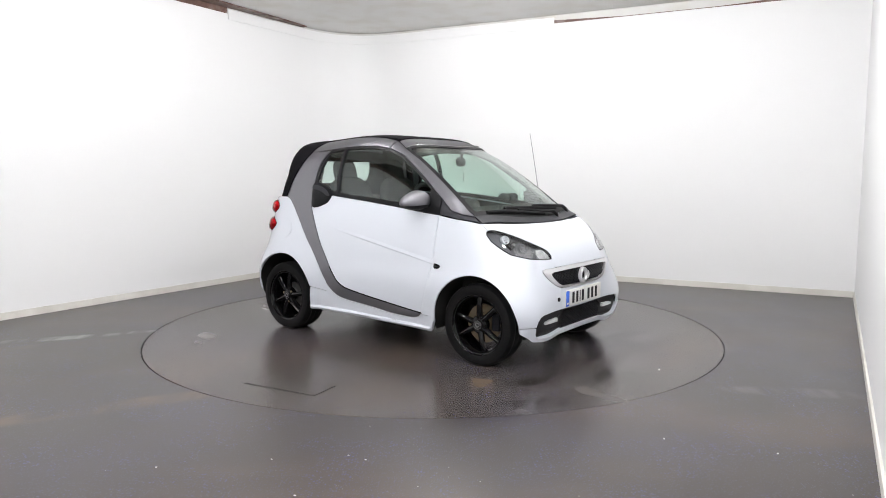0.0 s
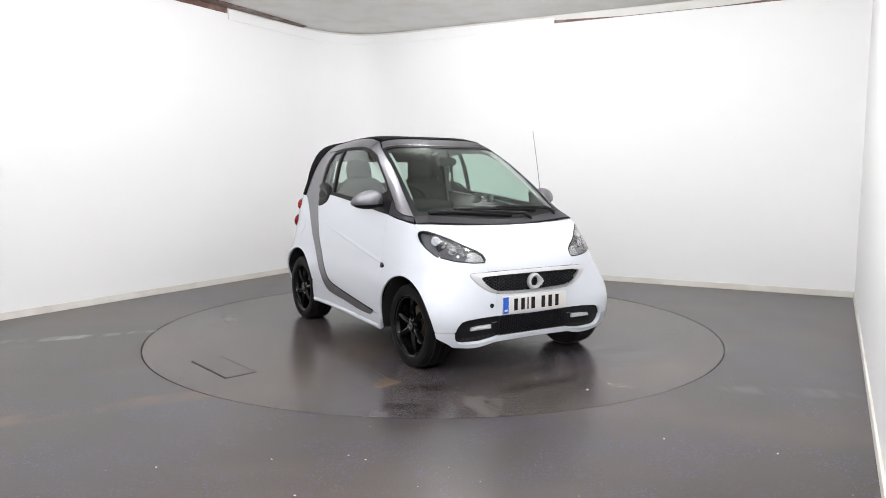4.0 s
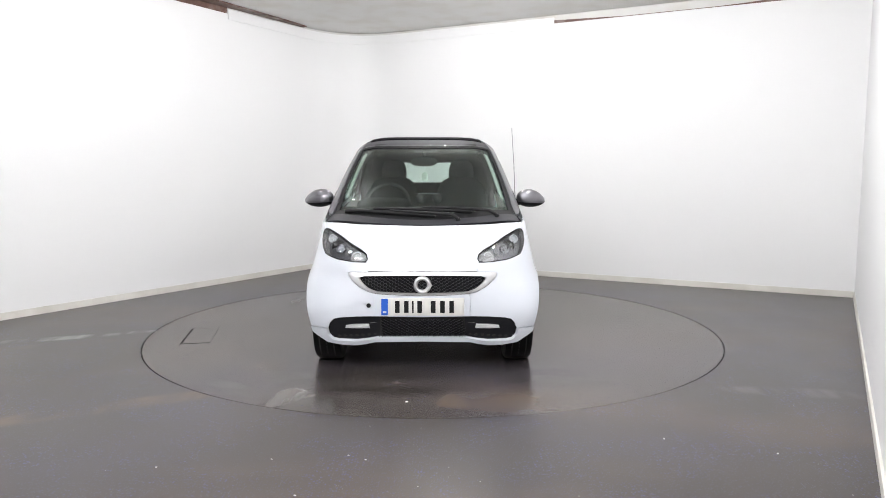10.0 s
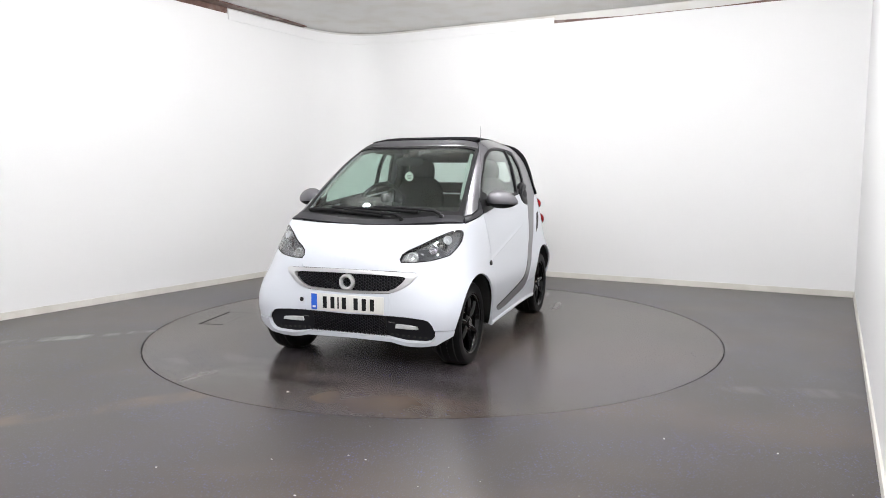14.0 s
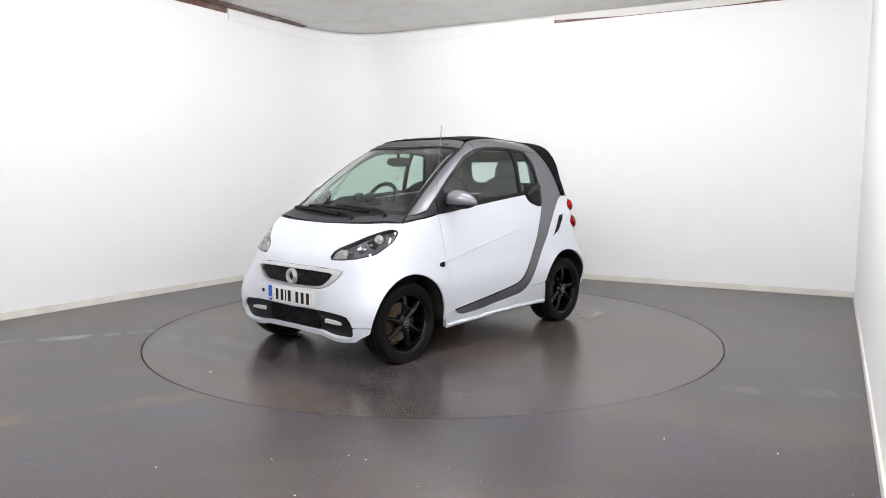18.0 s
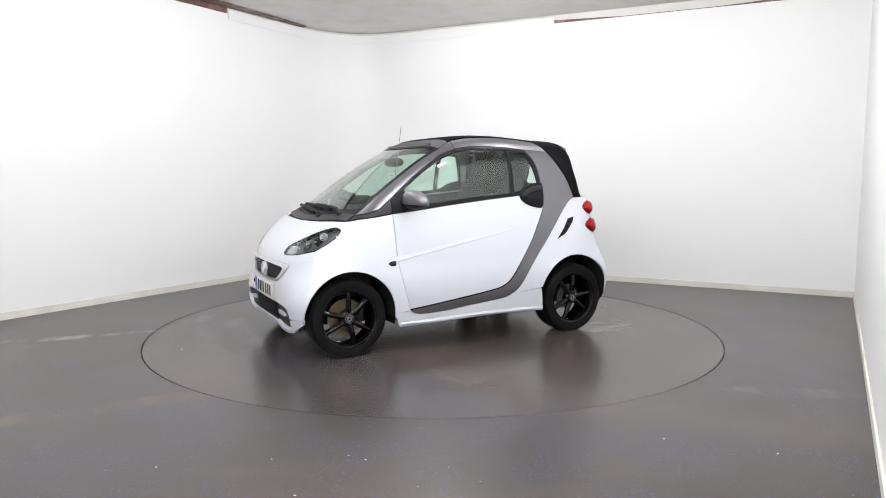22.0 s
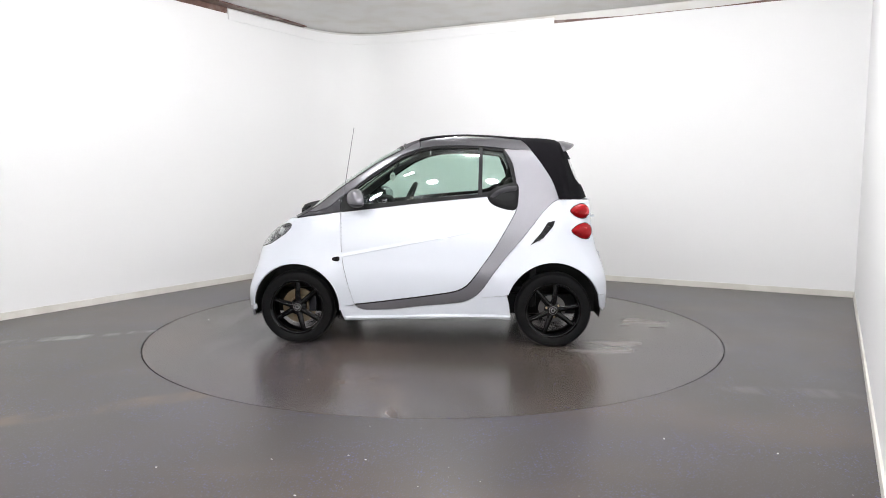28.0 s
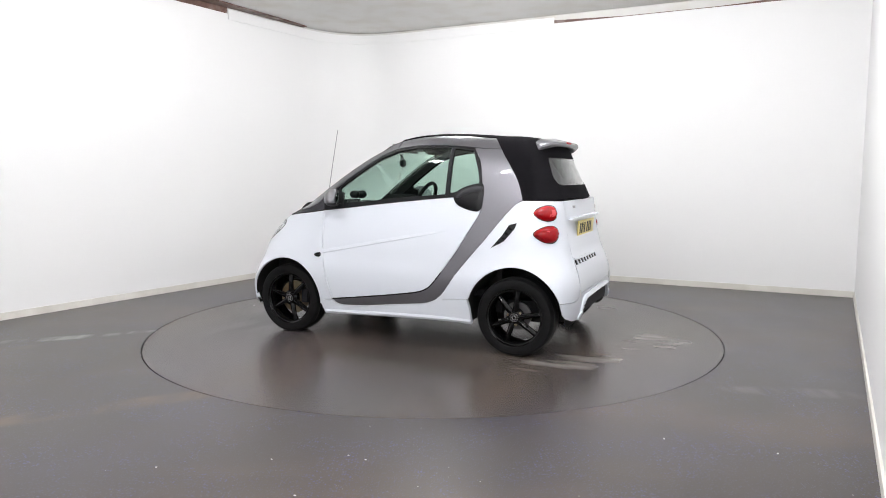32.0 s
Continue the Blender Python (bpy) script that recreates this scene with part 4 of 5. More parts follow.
for s, side in SIDES:
    place = on_side(s)
    o = DOOR_FRONT + FRAME_FRONT[::-1][1:] + BELT[::-1][1:-1]
    door = part("door", skin(o, place, gap=0.003), M_PAINT, car, "white door with dark window frame")
    part("inner_panel", skin(o, place, lift=-0.05, thick=0.01), M_INSIDE, door, "black inner door panel")
    bm = bmesh.new()
    rows = []
    for k in range(25):
        u = k / 24
        y, z, e = -0.598 + 1.06 * u, 0.640 + 0.202 * u, min(1.0, 3 * (1 - u))
        P = place(np.array([(y, z + 0.035), (y, z), (y, z - 0.007), (y, z - 0.012)]))
        rows.append([bm.verts.new((q[0] + s * d, q[1], q[2])) for q, d in zip(P, (-0.0015, 0.0030 * e, -0.0012, -0.006))])
    for p0, p1 in zip(rows, rows[1:]):
        for k in range(3):
            bm.faces.new((p0[k], p0[k + 1], p1[k + 1], p1[k]) if s < 0 else (p0[k], p1[k], p1[k + 1], p0[k + 1]))
    part("crease", bm, M_PAINT, door, smooth=20)
    frame_loop = BELT + WINDOW_REAR[::-1] + [(y, z) for y, z in RAIL_LOW[1:11]]
    part("window_frame", skin(frame_loop, place, holes=[GLASS_FRONT, GLASS_REAR], step=0.03, thick=0.02, lift=-0.004, gap=0.001), M_BLACK, door, "black window frame")
    w = part("door_window", skin(GLASS_FRONT, place, lift=-0.010, thick=0.004, gap=-0.006), M_SIDEGLASS, door, "pale green side glass")
    part("quarter_window", skin(GLASS_REAR, place, lift=-0.010, thick=0.004, gap=-0.006), M_SIDEGLASS, door, "pale green quarter glass")
    part("window_divider", skin([(0.390, 1.085), (0.416, 1.088), (0.420, 1.425), (0.398, 1.427)], place, lift=0.001, thick=0.014, gap=0), M_DARKGREY, door, "dark grey window divider")
    scoop = rounded([(0.448, 1.078), (0.50, 1.135), (0.60, 1.168), (0.679, 1.176), (0.684, 1.09), (0.668, 0.972), (0.575, 0.984), (0.485, 1.018)], 2)
    handle = part("handle_scoop", skin(scoop, place, step=0.02, lift=0.002, bulge=0.012, thick=0.02, gap=0), M_SCOOP, door, "dark plastic door handle scoop")
    part("handle_recess", skin(rounded([(0.50, 1.075), (0.56, 1.10), (0.655, 1.098), (0.65, 1.045), (0.56, 1.04)], 2), place, step=0.018, lift=0.0145, thick=0.006, bulge=0.002, gap=0), M_INK, handle)
    part("grip", skin(rounded([(0.470, 1.070), (0.52, 1.118), (0.60, 1.146), (0.672, 1.152), (0.672, 1.118), (0.60, 1.108), (0.54, 1.092), (0.50, 1.066)], 2), place, step=0.016, lift=0.016, thick=0.012, bulge=0.006, gap=0), M_COWL, handle, "dark grey pull handle")
    part("door_sail", skin([(-0.603, 0.965), (-0.44, 0.980), (-0.45, 1.10), (-0.53, 1.118), (-0.603, 1.066)], place, lift=0.003, thick=0.02), M_BLACK, door, "black mirror base plate")
    f = FRAME_FRONT[::-1][::-1] + FRAME_REAR + HOOD_EDGE[1:] + [(0.584, 1.419)] + WINDOW_REAR[:-1]
    part("side_frame", skin(f, place, gap=0.002, lift=0.001), M_GREY, car, "dark grey metallic safety frame")
    seal_line = [(y, z) for y, z in FRAME_FRONT[::-1] if y < 0.40 and z < 0.56]
    part("door_seal", skin([(y, z + 0.004) for y, z in seal_line] + [(y + 0.003, z - 0.005) for y, z in seal_line[::-1]], place, step=0.02, lift=0.0018, thick=0.006, gap=0), M_INK, door)
    sill = [(-0.577, 0.178), (-0.612, 0.270), (-0.606, 0.284), (-0.520, 0.284), (-0.500, 0.292)] + FRAME_REAR[:37] + [(0.41, 0.352), (0.600, 0.372), (0.618, 0.30), (0.630, 0.193), (0.54, 0.200), (0.28, 0.202), (0.0, 0.196), (-0.3, 0.187)]
    skirt = part("sill", skin(sill, place, thick=0.03, lift=0.003), M_PAINT, car, "white side skirt")
    edge = [(-0.574, 0.178), (-0.3, 0.187), (0.0, 0.196), (0.28, 0.202), (0.54, 0.200), (0.628, 0.193)]
    part("skirt_lip", skin(edge + [(y, z + 0.030) for y, z in edge[::-1]], place, step=0.015, thick=0.02, lift=0.006, bulge=0.008, gap=0), M_PAINT, skirt)
    rep = rounded([(-0.664, 0.630), (-0.640, 0.641), (-0.606, 0.645), (-0.606, 0.610), (-0.635, 0.608), (-0.655, 0.614)], 1)
    part("side_repeater", skin([fy(y, z, s) for y, z in rep], on_front, step=0.01, lift=0.003, bulge=0.006, thick=0.008, gap=0), M_GLOSSBLACK, car, "smoked side indicator")

# rear quarters, tailgate, bumper
for s, side in SIDES:
    o = [ry(y, z, s) for y, z in FRAME_REAR[::-1][:41] + [(0.41, 0.353), (0.596, 0.373)] + arc((0.9335, 0.272), 0.338, 162, 19, 24)]
    o += [rx(s * x, z) for x, z in [(0.66, 0.383), (0.59, 0.387), (0.499, 0.405), (0.499, 0.70), (0.499, 1.052)]]
    o += [ry(1.10, 1.056, s)]
    quarter = part("rear_quarter", skin(o, on_rear, gap=0.001), M_PAINT, car)
    for name, loop in (("upper_tail_lamp", [(1.044, 0.975), (1.076, 1.008), (1.129, 1.027), (1.167, 1.019), (1.184, 0.973), (1.179, 0.929), (1.138, 0.919), (1.083, 0.938)]),
                       ("lower_tail_lamp", [(1.047, 0.833), (1.098, 0.875), (1.162, 0.892), (1.194, 0.872), (1.204, 0.815), (1.187, 0.773), (1.122, 0.782)])):
        q = [ry(y, z, s) for y, z in rounded(loop, 2)]
        lamp = part(name, skin(q, on_rear, step=0.014, lift=0.004, bulge=0.028, thick=0.02, gap=0), M_RED, car, "rounded red tail lamp")
        part("seal", skin([ry(y, z, s) for y, z in rounded(loop, 2)], on_rear, step=0.018, lift=0.002, thick=0.006, gap=-0.004), M_BLACK, lamp)
        zc = sum(p[1] for p in loop) / len(loop)
        part("inner_lens", skin([ry(y, z, s) for y, z in rounded([(1.125, zc + 0.028), (1.165, zc + 0.022), (1.170, zc - 0.025), (1.13, zc - 0.03)], 2)], on_rear, step=0.01, lift=0.0275, bulge=0.004, thick=0.006, gap=0), M_PINK, lamp, "paler round lens in the lamp")
    if s > 0:
        vent = [(0.764, 0.732), (0.842, 0.822), (0.885, 0.892), (0.940, 0.906), (0.926, 0.866), (0.857, 0.782)]
        v = part("side_vent", skin([ry(y, z, s) for y, z in vent], on_rear, step=0.02, lift=0.0025, thick=0.012, gap=0), M_INK, car, "black slatted side air intake")
        for k in range(4):
            y0, z0, y1, z1 = 0.808 + 0.026 * k, 0.776 + 0.0315 * k, 0.832 + 0.0255 * k, 0.768 + 0.0305 * k
            part("slat", skin([ry(y0, z0 + 0.005, s), ry(y1, z1 + 0.005, s), ry(y1, z1 - 0.006, s), ry(y0, z0 - 0.006, s)], on_rear, step=0.012, lift=0.0055, bulge=0.001, thick=0.006, gap=0), M_GLOSSBLACK, v)
    else:
        flap = [ry(0.926 + 0.070 * math.cos(a), 0.808 + 0.070 * math.sin(a), s) for a in (2 * math.pi * k / 28 for k in range(28))]
        part("fuel_flap", skin(flap, on_rear, step=0.03, lift=0.003, thick=0.006, gap=0), M_PAINT, car, "round white fuel flap")
tail = [(0.498, 1.054), (-0.498, 1.054), (-0.498, 0.422), (0.498, 0.422)]
gate = part("tailgate", skin([rx(x, z) for x, z in resample(tail, 0.05)], on_rear, gap=0.0005), M_PAINT, car, "white tailgate")
shelf = [(0.44, 0.935), (-0.44, 0.935), (-0.44, 0.918), (0.44, 0.918)]
part("plate_shelf", skin([rx(x, z) for x, z in resample(shelf, 0.05)], on_rear, lift=0.030, thick=0.035, step=0.02, bulge=0.004), M_PAINT, gate)
slot = [(0.490, 0.646), (-0.17, 0.640), (-0.165, 0.613), (0.480, 0.613)]
vent = part("vent_slot", skin([rx(x, z) for x, z in resample(slot, 0.05)], on_rear, lift=0.002, thick=0.01, step=0.02), M_INK, gate, "black air slot in the tailgate")
for k in range(8):
    x = 0.44 - 0.083 * k
    part("slat", skin([rx(x - 0.013, 0.642), rx(x + 0.013, 0.642), rx(x + 0.005, 0.612), rx(x - 0.021, 0.612)], on_rear, lift=0.007, thick=0.008, step=0.02, gap=0), M_PAINT, vent)
part("vent_brow", skin([rx(x, z) for x, z in resample([(0.494, 0.660), (-0.19, 0.654), (-0.19, 0.645), (0.494, 0.650)], 0.05)], on_rear, lift=0.010, thick=0.012, step=0.02, gap=0), M_PAINT, gate)
bar = part("model_badge", box(bmesh.new(), (0.09, 0.004, 0.018), pose(0.30, 1.2255, 1.005, 0, 0, 180 - 4)), M_CHROME, gate, "small silver bar of lettering")
number_plate("rear_number_plate", pose(0.0, 1.252, 0.848, 5, 0, 180), M_YELLOW, False)
rb = [ry(1.2535, 0.378, 1)] + [rx(x, z) for x, z in [(0.66, 0.379), (0.59, 0.383), (0.500, 0.401), (0.497, 0.420)]]
rl = [rx(x, z) for x, z in [(0.400, 0.362), (0.432, 0.330), (0.458, 0.280), (0.490, 0.250), (0.517, 0.242), (0.63, 0.249), (0.70, 0.275)]] + [ry(1.268, 0.300, 1)]
o = rb + [(-a, z) for a, z in rb[::-1]] + [(-a, z) for a, z in rl[::-1]] + rl
bumper = part("rear_bumper", skin(o, on_rear, lift=0.001, gap=0.0005), M_PAINT, car, "white rear bumper")
dl = [rx(x, z) for x, z in [(0.405, 0.372), (0.442, 0.335), (0.468, 0.285), (0.486, 0.250), (0.455, 0.235), (0.40, 0.255), (0.0, 0.262)]]
part("diffuser", skin(dl + [(-a, z) for a, z in dl[::-1][1:]], on_rear, lift=-0.008), M_BLACK, bumper, "black rear diffuser")
lip = [(0.0, 0.400), (0.385, 0.396), (0.440, 0.372), (0.476, 0.320), (0.500, 0.282), (0.530, 0.262), (0.520, 0.244), (0.486, 0.248), (0.458, 0.280), (0.432, 0.328), (0.396, 0.360), (0.0, 0.366)]
part("rear_lip", skin([rx(x, z) for x, z in resample(lip + mirror(lip)[1:-1], 0.04)], on_rear, lift=0.012, bulge=0.012, thick=0.024, step=0.018, gap=0), M_PAINT, bumper, "white raised lip round the diffuser")
for s, _ in SIDES:
    part("reflector", skin([rx(s * 0.508, 0.43 + 0.02), rx(s * 0.520, 0.45), rx(s * 0.522, 0.395), rx(s * 0.510, 0.395)], on_rear, lift=0.006, thick=0.006, step=0.012, gap=0), M_FROST, bumper)

# roof: pillars, rails, header, cloth, glass
GLASS_LOW = [(x, -0.985 + 0.33 * x * x) for x in np.linspace(-0.622, 0.622, 15)]
GLASS_TOP = [(x, -0.235 + 0.33 * x * x) for x in np.linspace(0.500, -0.500, 13)]
edge_l = [(0.622 - 0.122 * k / 10, -0.857 + 0.705 * k / 10) for k in range(1, 10)]
edge_r = [(-x, y) for x, y in edge_l[::-1]]
screen_loop = [ux(x, y) for x, y in GLASS_LOW + edge_l + GLASS_TOP + edge_r]
screen = part("windscreen", skin(screen_loop, on_upper, step=0.05, thick=0.005, lift=-0.006), M_SCREEN, car, "pale green windscreen")
# black border, widened to paint in the shadow at the cowl
band = [ux(x, -0.984 + 0.33 * x * x) for x in np.linspace(-0.618, 0.618, 17)] + [ux(x, -0.935 + 0.30 * x * x) for x in np.linspace(0.610, -0.610, 17)]
part("lower_band", skin(band, on_upper, step=0.025, thick=0.004, lift=-0.0005, gap=0), M_INK, screen, "black band along the glass, printed border and painted cowl shadow")
part("screen_border", skin(screen_loop, on_upper, holes=[shrink(resample(screen_loop, 0.03), 0.026)], step=0.025, thick=0.004, lift=-0.002), M_INK, screen, "black border of the windscreen")
for s, _ in SIDES:
    low = [uz(y, z, s) for y, z in RAIL_LOW[5:]] + [uz(-0.79, 0.966, s), ux(s * 0.626, -0.858)]
    up = [ux(s * x, y) for x, y in edge_l] + [ux(s * 0.500, -0.152), ux(s * 0.480, -0.10), ux(s * 0.460, -0.042)]
    part("windscreen_pillar", skin(low + up, on_upper, step=0.025, thick=0.03, lift=0.002), M_GREY, car, "grey metallic windscreen pillar")
    low = [uz(y, z, s) for y, z in RAIL_LOW[:5] + [(-0.036, 1.4215)]]
    up = [ux(s * x, y) for x, y in [(0.460, -0.036), (0.445, 0.1), (0.435, 0.3), (0.435, 0.5), (0.45, 0.700)]]
    part("roof_rail", skin(low + up, on_upper, step=0.025, thick=0.03, lift=0.002), M_GREY, car, "grey metallic roof rail")
    part("cowl_side", skin([uz(-0.90, 0.9255, s), uz(-0.75, 0.9445, s), uz(-0.607, 0.965, s), uz(-0.607, 1.064, s), uz(-0.697, 0.990, s), uz(-0.79, 0.962, s), ux(s * 0.63, -0.866), ux(s * 0.655, -0.91)], on_upper, step=0.025, lift=0.002), M_COWL, car)
for s, _ in SIDES:
    trim = [(x - 0.030, y + 0.012) for x, y in edge_l[1:]] + [(x - 0.052, y + 0.012) for x, y in edge_l[:0:-1]]
    part("pillar_trim", skin([ux(s * x, y) for x, y in trim], on_upper, step=0.02, lift=-0.028, thick=0.01, gap=0), M_TRIM, car, "pale inner pillar trim")
header = [ux(x, -0.229 + 0.33 * x * x) for x in np.linspace(-0.496, 0.496, 13)] + [ux(0.455, -0.055)] + [ux(x, -0.062 + 0.04 * x * x) for x in np.linspace(0.43, -0.43, 11)] + [ux(-0.455, -0.055)]
part("windscreen_header", skin(header, on_upper, step=0.03, thick=0.03, lift=0.0), M_HEADER, car, "matt grey windscreen header")
part("header_strip", skin([ux(x, -0.236 + 0.33 * x * x) for x in np.linspace(-0.492, 0.492, 15)] + [ux(x, -0.2305 + 0.33 * x * x) for x in np.linspace(0.492, -0.492, 15)], on_upper, step=0.02, thick=0.008, lift=0.003, bulge=0.002, gap=0), M_CHROME, car, "bright strip over the windscreen")
roof_edge = [(0.432, -0.052), (0.430, 0.1), (0.428, 0.3), (0.428, 0.5), (0.440, 0.700)]
o = [ux(x, y) for x, y in roof_edge] + [ux(x, 0.70) for x in (0.3, 0.1, -0.1, -0.3)] + [ux(-x, y) for x, y in roof_edge[::-1]] + [ux(x, -0.055) for x in (-0.3, -0.1, 0.1, 0.3)]
part("cloth_roof", skin(o, on_upper, step=0.05, thick=0.02, lift=0.006, gap=0.0), M_CLOTH, car, "black cloth folding roof")
hood_side = [ux(0.455, 0.703)] + [uz(y, z) for y, z in HOOD_EDGE[::-1]]
hood_low = [uz(0.985, 1.057), uz(1.04, 1.058)] + [(1.235 - 0.30 * x * x, KA * math.atan2(0.262, x)) for x in (0.60, 0.5, 0.4, 0.25, 0.1, 0.0)]
half = hood_side + hood_low


def flip(pts):
    return [(y, KA * math.pi - a) for y, a in pts[::-1]]


REARWIN = [(0.376, 1.352), (0.400, 1.27), (0.412, 1.20), (0.395, 1.168), (0.360, 1.156)]


def back(x, z):
    """A place of the hood's back by x and height."""
    y = np.linspace(0.95, 1.25, 400)
    zz = roof_z(np.full_like(y, abs(x)), y)
    q = (abs(x) / half_width(y, np.full_like(y, z))) ** roof_power(y)
    zz = BASE_Z + (zz - BASE_Z) * np.clip(1 - q, 0, 1) ** (1 / roof_power(y))
    k = int(np.argmin(np.abs(zz - z)))
    return (float(y[k]), KA * math.atan2(z - BASE_Z, x))


win = [back(x, z) for x, z in resample(REARWIN + mirror(REARWIN), 0.06)]
o = half + flip(half)[1:] + [ux(x, 0.704) for x in (-0.3, -0.1, 0.1, 0.3)]
hood = part("cloth_hood", skin(o, on_upper, holes=[win], step=0.03, thick=0.02, lift=0.006, gap=0.0), M_CLOTH, car, "black cloth hood round the rear window")
part("rear_window", skin(win, on_upper, step=0.03, thick=0.005, lift=0.0, gap=-0.008), M_REARGLASS, hood, "clear rear window in the hood")
bm = bmesh.new()
rows = []
for x in np.linspace(-0.47, 0.47, 25):
    k = math.sqrt(max(0.0, 1 - (abs(x) / 0.475) ** 4))
    y0, y1 = 0.97 - 0.02 * k, 1.02 + 0.105 * k - 0.06 * x * x
    z0 = float(roof_z(np.float64(abs(x)), np.float64(y0))) - 0.028 * (abs(x) / 0.47) ** 4
    zt = z0 + 0.006
    rows.append([bm.verts.new((x, y0, zt - 0.008)), bm.verts.new((x, (y0 + y1) / 2, zt - 0.004)), bm.verts.new((x, y1, zt - 0.026)), bm.verts.new((x, y1 + 0.003, zt - 0.040)),
                 bm.verts.new((x, y1 - 0.02, zt - 0.060)), bm.verts.new((x, (y0 + y1) / 2, zt - 0.058)), bm.verts.new((x, y0, zt - 0.020))])
for a, c in zip(rows, rows[1:]):
    for k in range(7):
        bm.faces.new((a[k], a[(k + 1) % 7], c[(k + 1) % 7], c[k]))
bm.faces.new(rows[0])
bm.faces.new(rows[-1][::-1])
bmesh.ops.recalc_face_normals(bm, faces=bm.faces)
spoiler = part("roof_spoiler", bm, M_GREY, car, "grey rear roof spoiler")
part("third_brake_lamp", box(bmesh.new(), (0.24, 0.012, 0.016), pose(0, 1.127, 1.462, -15, 0, 0), 0.003), M_PINK, spoiler, "pale red high brake lamp")

# cowl with wipers and aerial
cowl_low = [(x, -1.046 + 0.27 * x * x) for x in np.linspace(-0.65, 0.65, 17)]
cowl_top = [(x, -0.988 + 0.33 * x * x) for x in np.linspace(0.630, -0.630, 17)]
part("cowl", skin([ux(x, y) for x, y in cowl_low + cowl_top], on_upper, step=0.025, lift=0.004), M_COWL, car, "dark grey plastic cowl below the windscreen")


def on_glass(x, y, lift=0.0):
    P = on_upper(np.array([ux(x, y)]))[0]
    return Vector((P[0], P[1] - lift * 0.5, P[2] + lift * 0.8))


def glass_low(x):
    return -0.985 + 0.33 * x * x


for x0, reach, peak, end in ((0.49, 0.83, 0.078, 0.050), (0.23, 0.76, 0.044, 0.010)):
    def along(d, up, lift):
        return on_glass(x0 - d, glass_low(x0 - d) + up, lift)

    def rise(u):
        return end * u + (peak - end * 0.55) * math.sin(math.pi * min(1.0, u * 0.96)) ** 0.8
    wiper = part("wiper", tube(bmesh.new(), [along(0.0, -0.014, 0.014)] + [along(reach * u, rise(u), 0.030 - 0.008 * u) for u in np.linspace(0.06, 0.60, 12)], 0.013, 8, 0.008), M_INK, car, "black windscreen wiper")
    part("blade", tube(bmesh.new(), [along(reach * u, rise(u) - 0.006, 0.013) for u in np.linspace(0.20, 1.0, 15)], 0.0125, 8), M_INK, wiper)
    part("pivot", lathe(bmesh.new(), [(-0.02, 0.0), (-0.02, 0.018), (0.008, 0.016), (0.012, 0.0)], 16, Matrix.Translation(along(0, -0.014, 0.006)) @ pose(0, 0, 0, 0, -90, 0)), M_BLACK, wiper)
aerial = part("aerial", tube(bmesh.new(), [(0.652, -0.600, 1.00), (0.648, -0.585, 1.10), (0.642, -0.553, 1.30), (0.628, -0.51, 1.567)], 0.0035, 8, 0.0018), M_GREY, car, "thin black rod aerial")
part("aerial_foot", lathe(bmesh.new(), [(-0.02, 0.0), (-0.02, 0.014), (0.02, 0.008), (0.03, 0.0)], 16, pose(0.655, -0.605, 1.0, 0, -90, 0)), M_BLACK, aerial)

# door mirrors, swept back
def mirror_shell(sign, size, cut_z):
    """The upper (sign 1) or lower half of a mirror's housing, flat towards the rear."""
    bm = blob(bmesh.new(), size, Matrix(), 2.3, 20, 36)
    bmesh.ops.bisect_plane(bm, geom=list(bm.verts) + list(bm.edges) + list(bm.faces), plane_co=(0, 0, cut_z), plane_no=(0, 0, -sign), clear_outer=True)
    bmesh.ops.holes_fill(bm, edges=[e for e in bm.edges if e.is_boundary])
    for v in bm.verts:
        k = min(1.0, max(0.0, (v.co.x + 0.05) / 0.16))      # it tapers outwards
        v.co.z = -0.028 + (v.co.z + 0.028) * (1 - 0.42 * k * k)
        v.co.y *= 1 - 0.25 * k
        if v.co.y > 0.032:
            v.co.y = 0.032 + (v.co.y - 0.032) * 0.25
    return bm


for s, _ in SIDES:
    m = pose(s * 0.778, -0.470, 1.056, 0, s * 3, s * 20)
    bm = mirror_shell(1, (0.112, 0.068, 0.072), -0.028)
    bmesh.ops.transform(bm, matrix=m @ Matrix.Diagonal((s, 1, 1, 1)), verts=bm.verts)
    bmesh.ops.recalc_face_normals(bm, faces=bm.faces)
    mir = part("door_mirror", bm, M_GREY, car, "grey metallic door mirror")
    bm = mirror_shell(-1, (0.110, 0.066, 0.062), -0.0285)
    bmesh.ops.transform(bm, matrix=m @ Matrix.Diagonal((s, 1, 1, 1)), verts=bm.verts)
    bmesh.ops.recalc_face_normals(bm, faces=bm.faces)
    part("lower_shell", bm, M_INK, mir, "black lower mirror shell")
    part("foot", blob(bmesh.new(), (0.050, 0.030, 0.024), pose(s * 0.690, -0.485, 1.035, 0, s * -8, 0), 3), M_INK, mir)
    part("mirror_glass", blob(bmesh.new(), (0.076, 0.003, 0.045), m @ pose(0, 0.0405, 0), 3.0), M_MIRROR, mir)

# wheels
GROUND = -0.005          # the floor in the car's space
TYRE_R, RIM_R, HUB_Z = 0.2725, 0.194, 0.2610


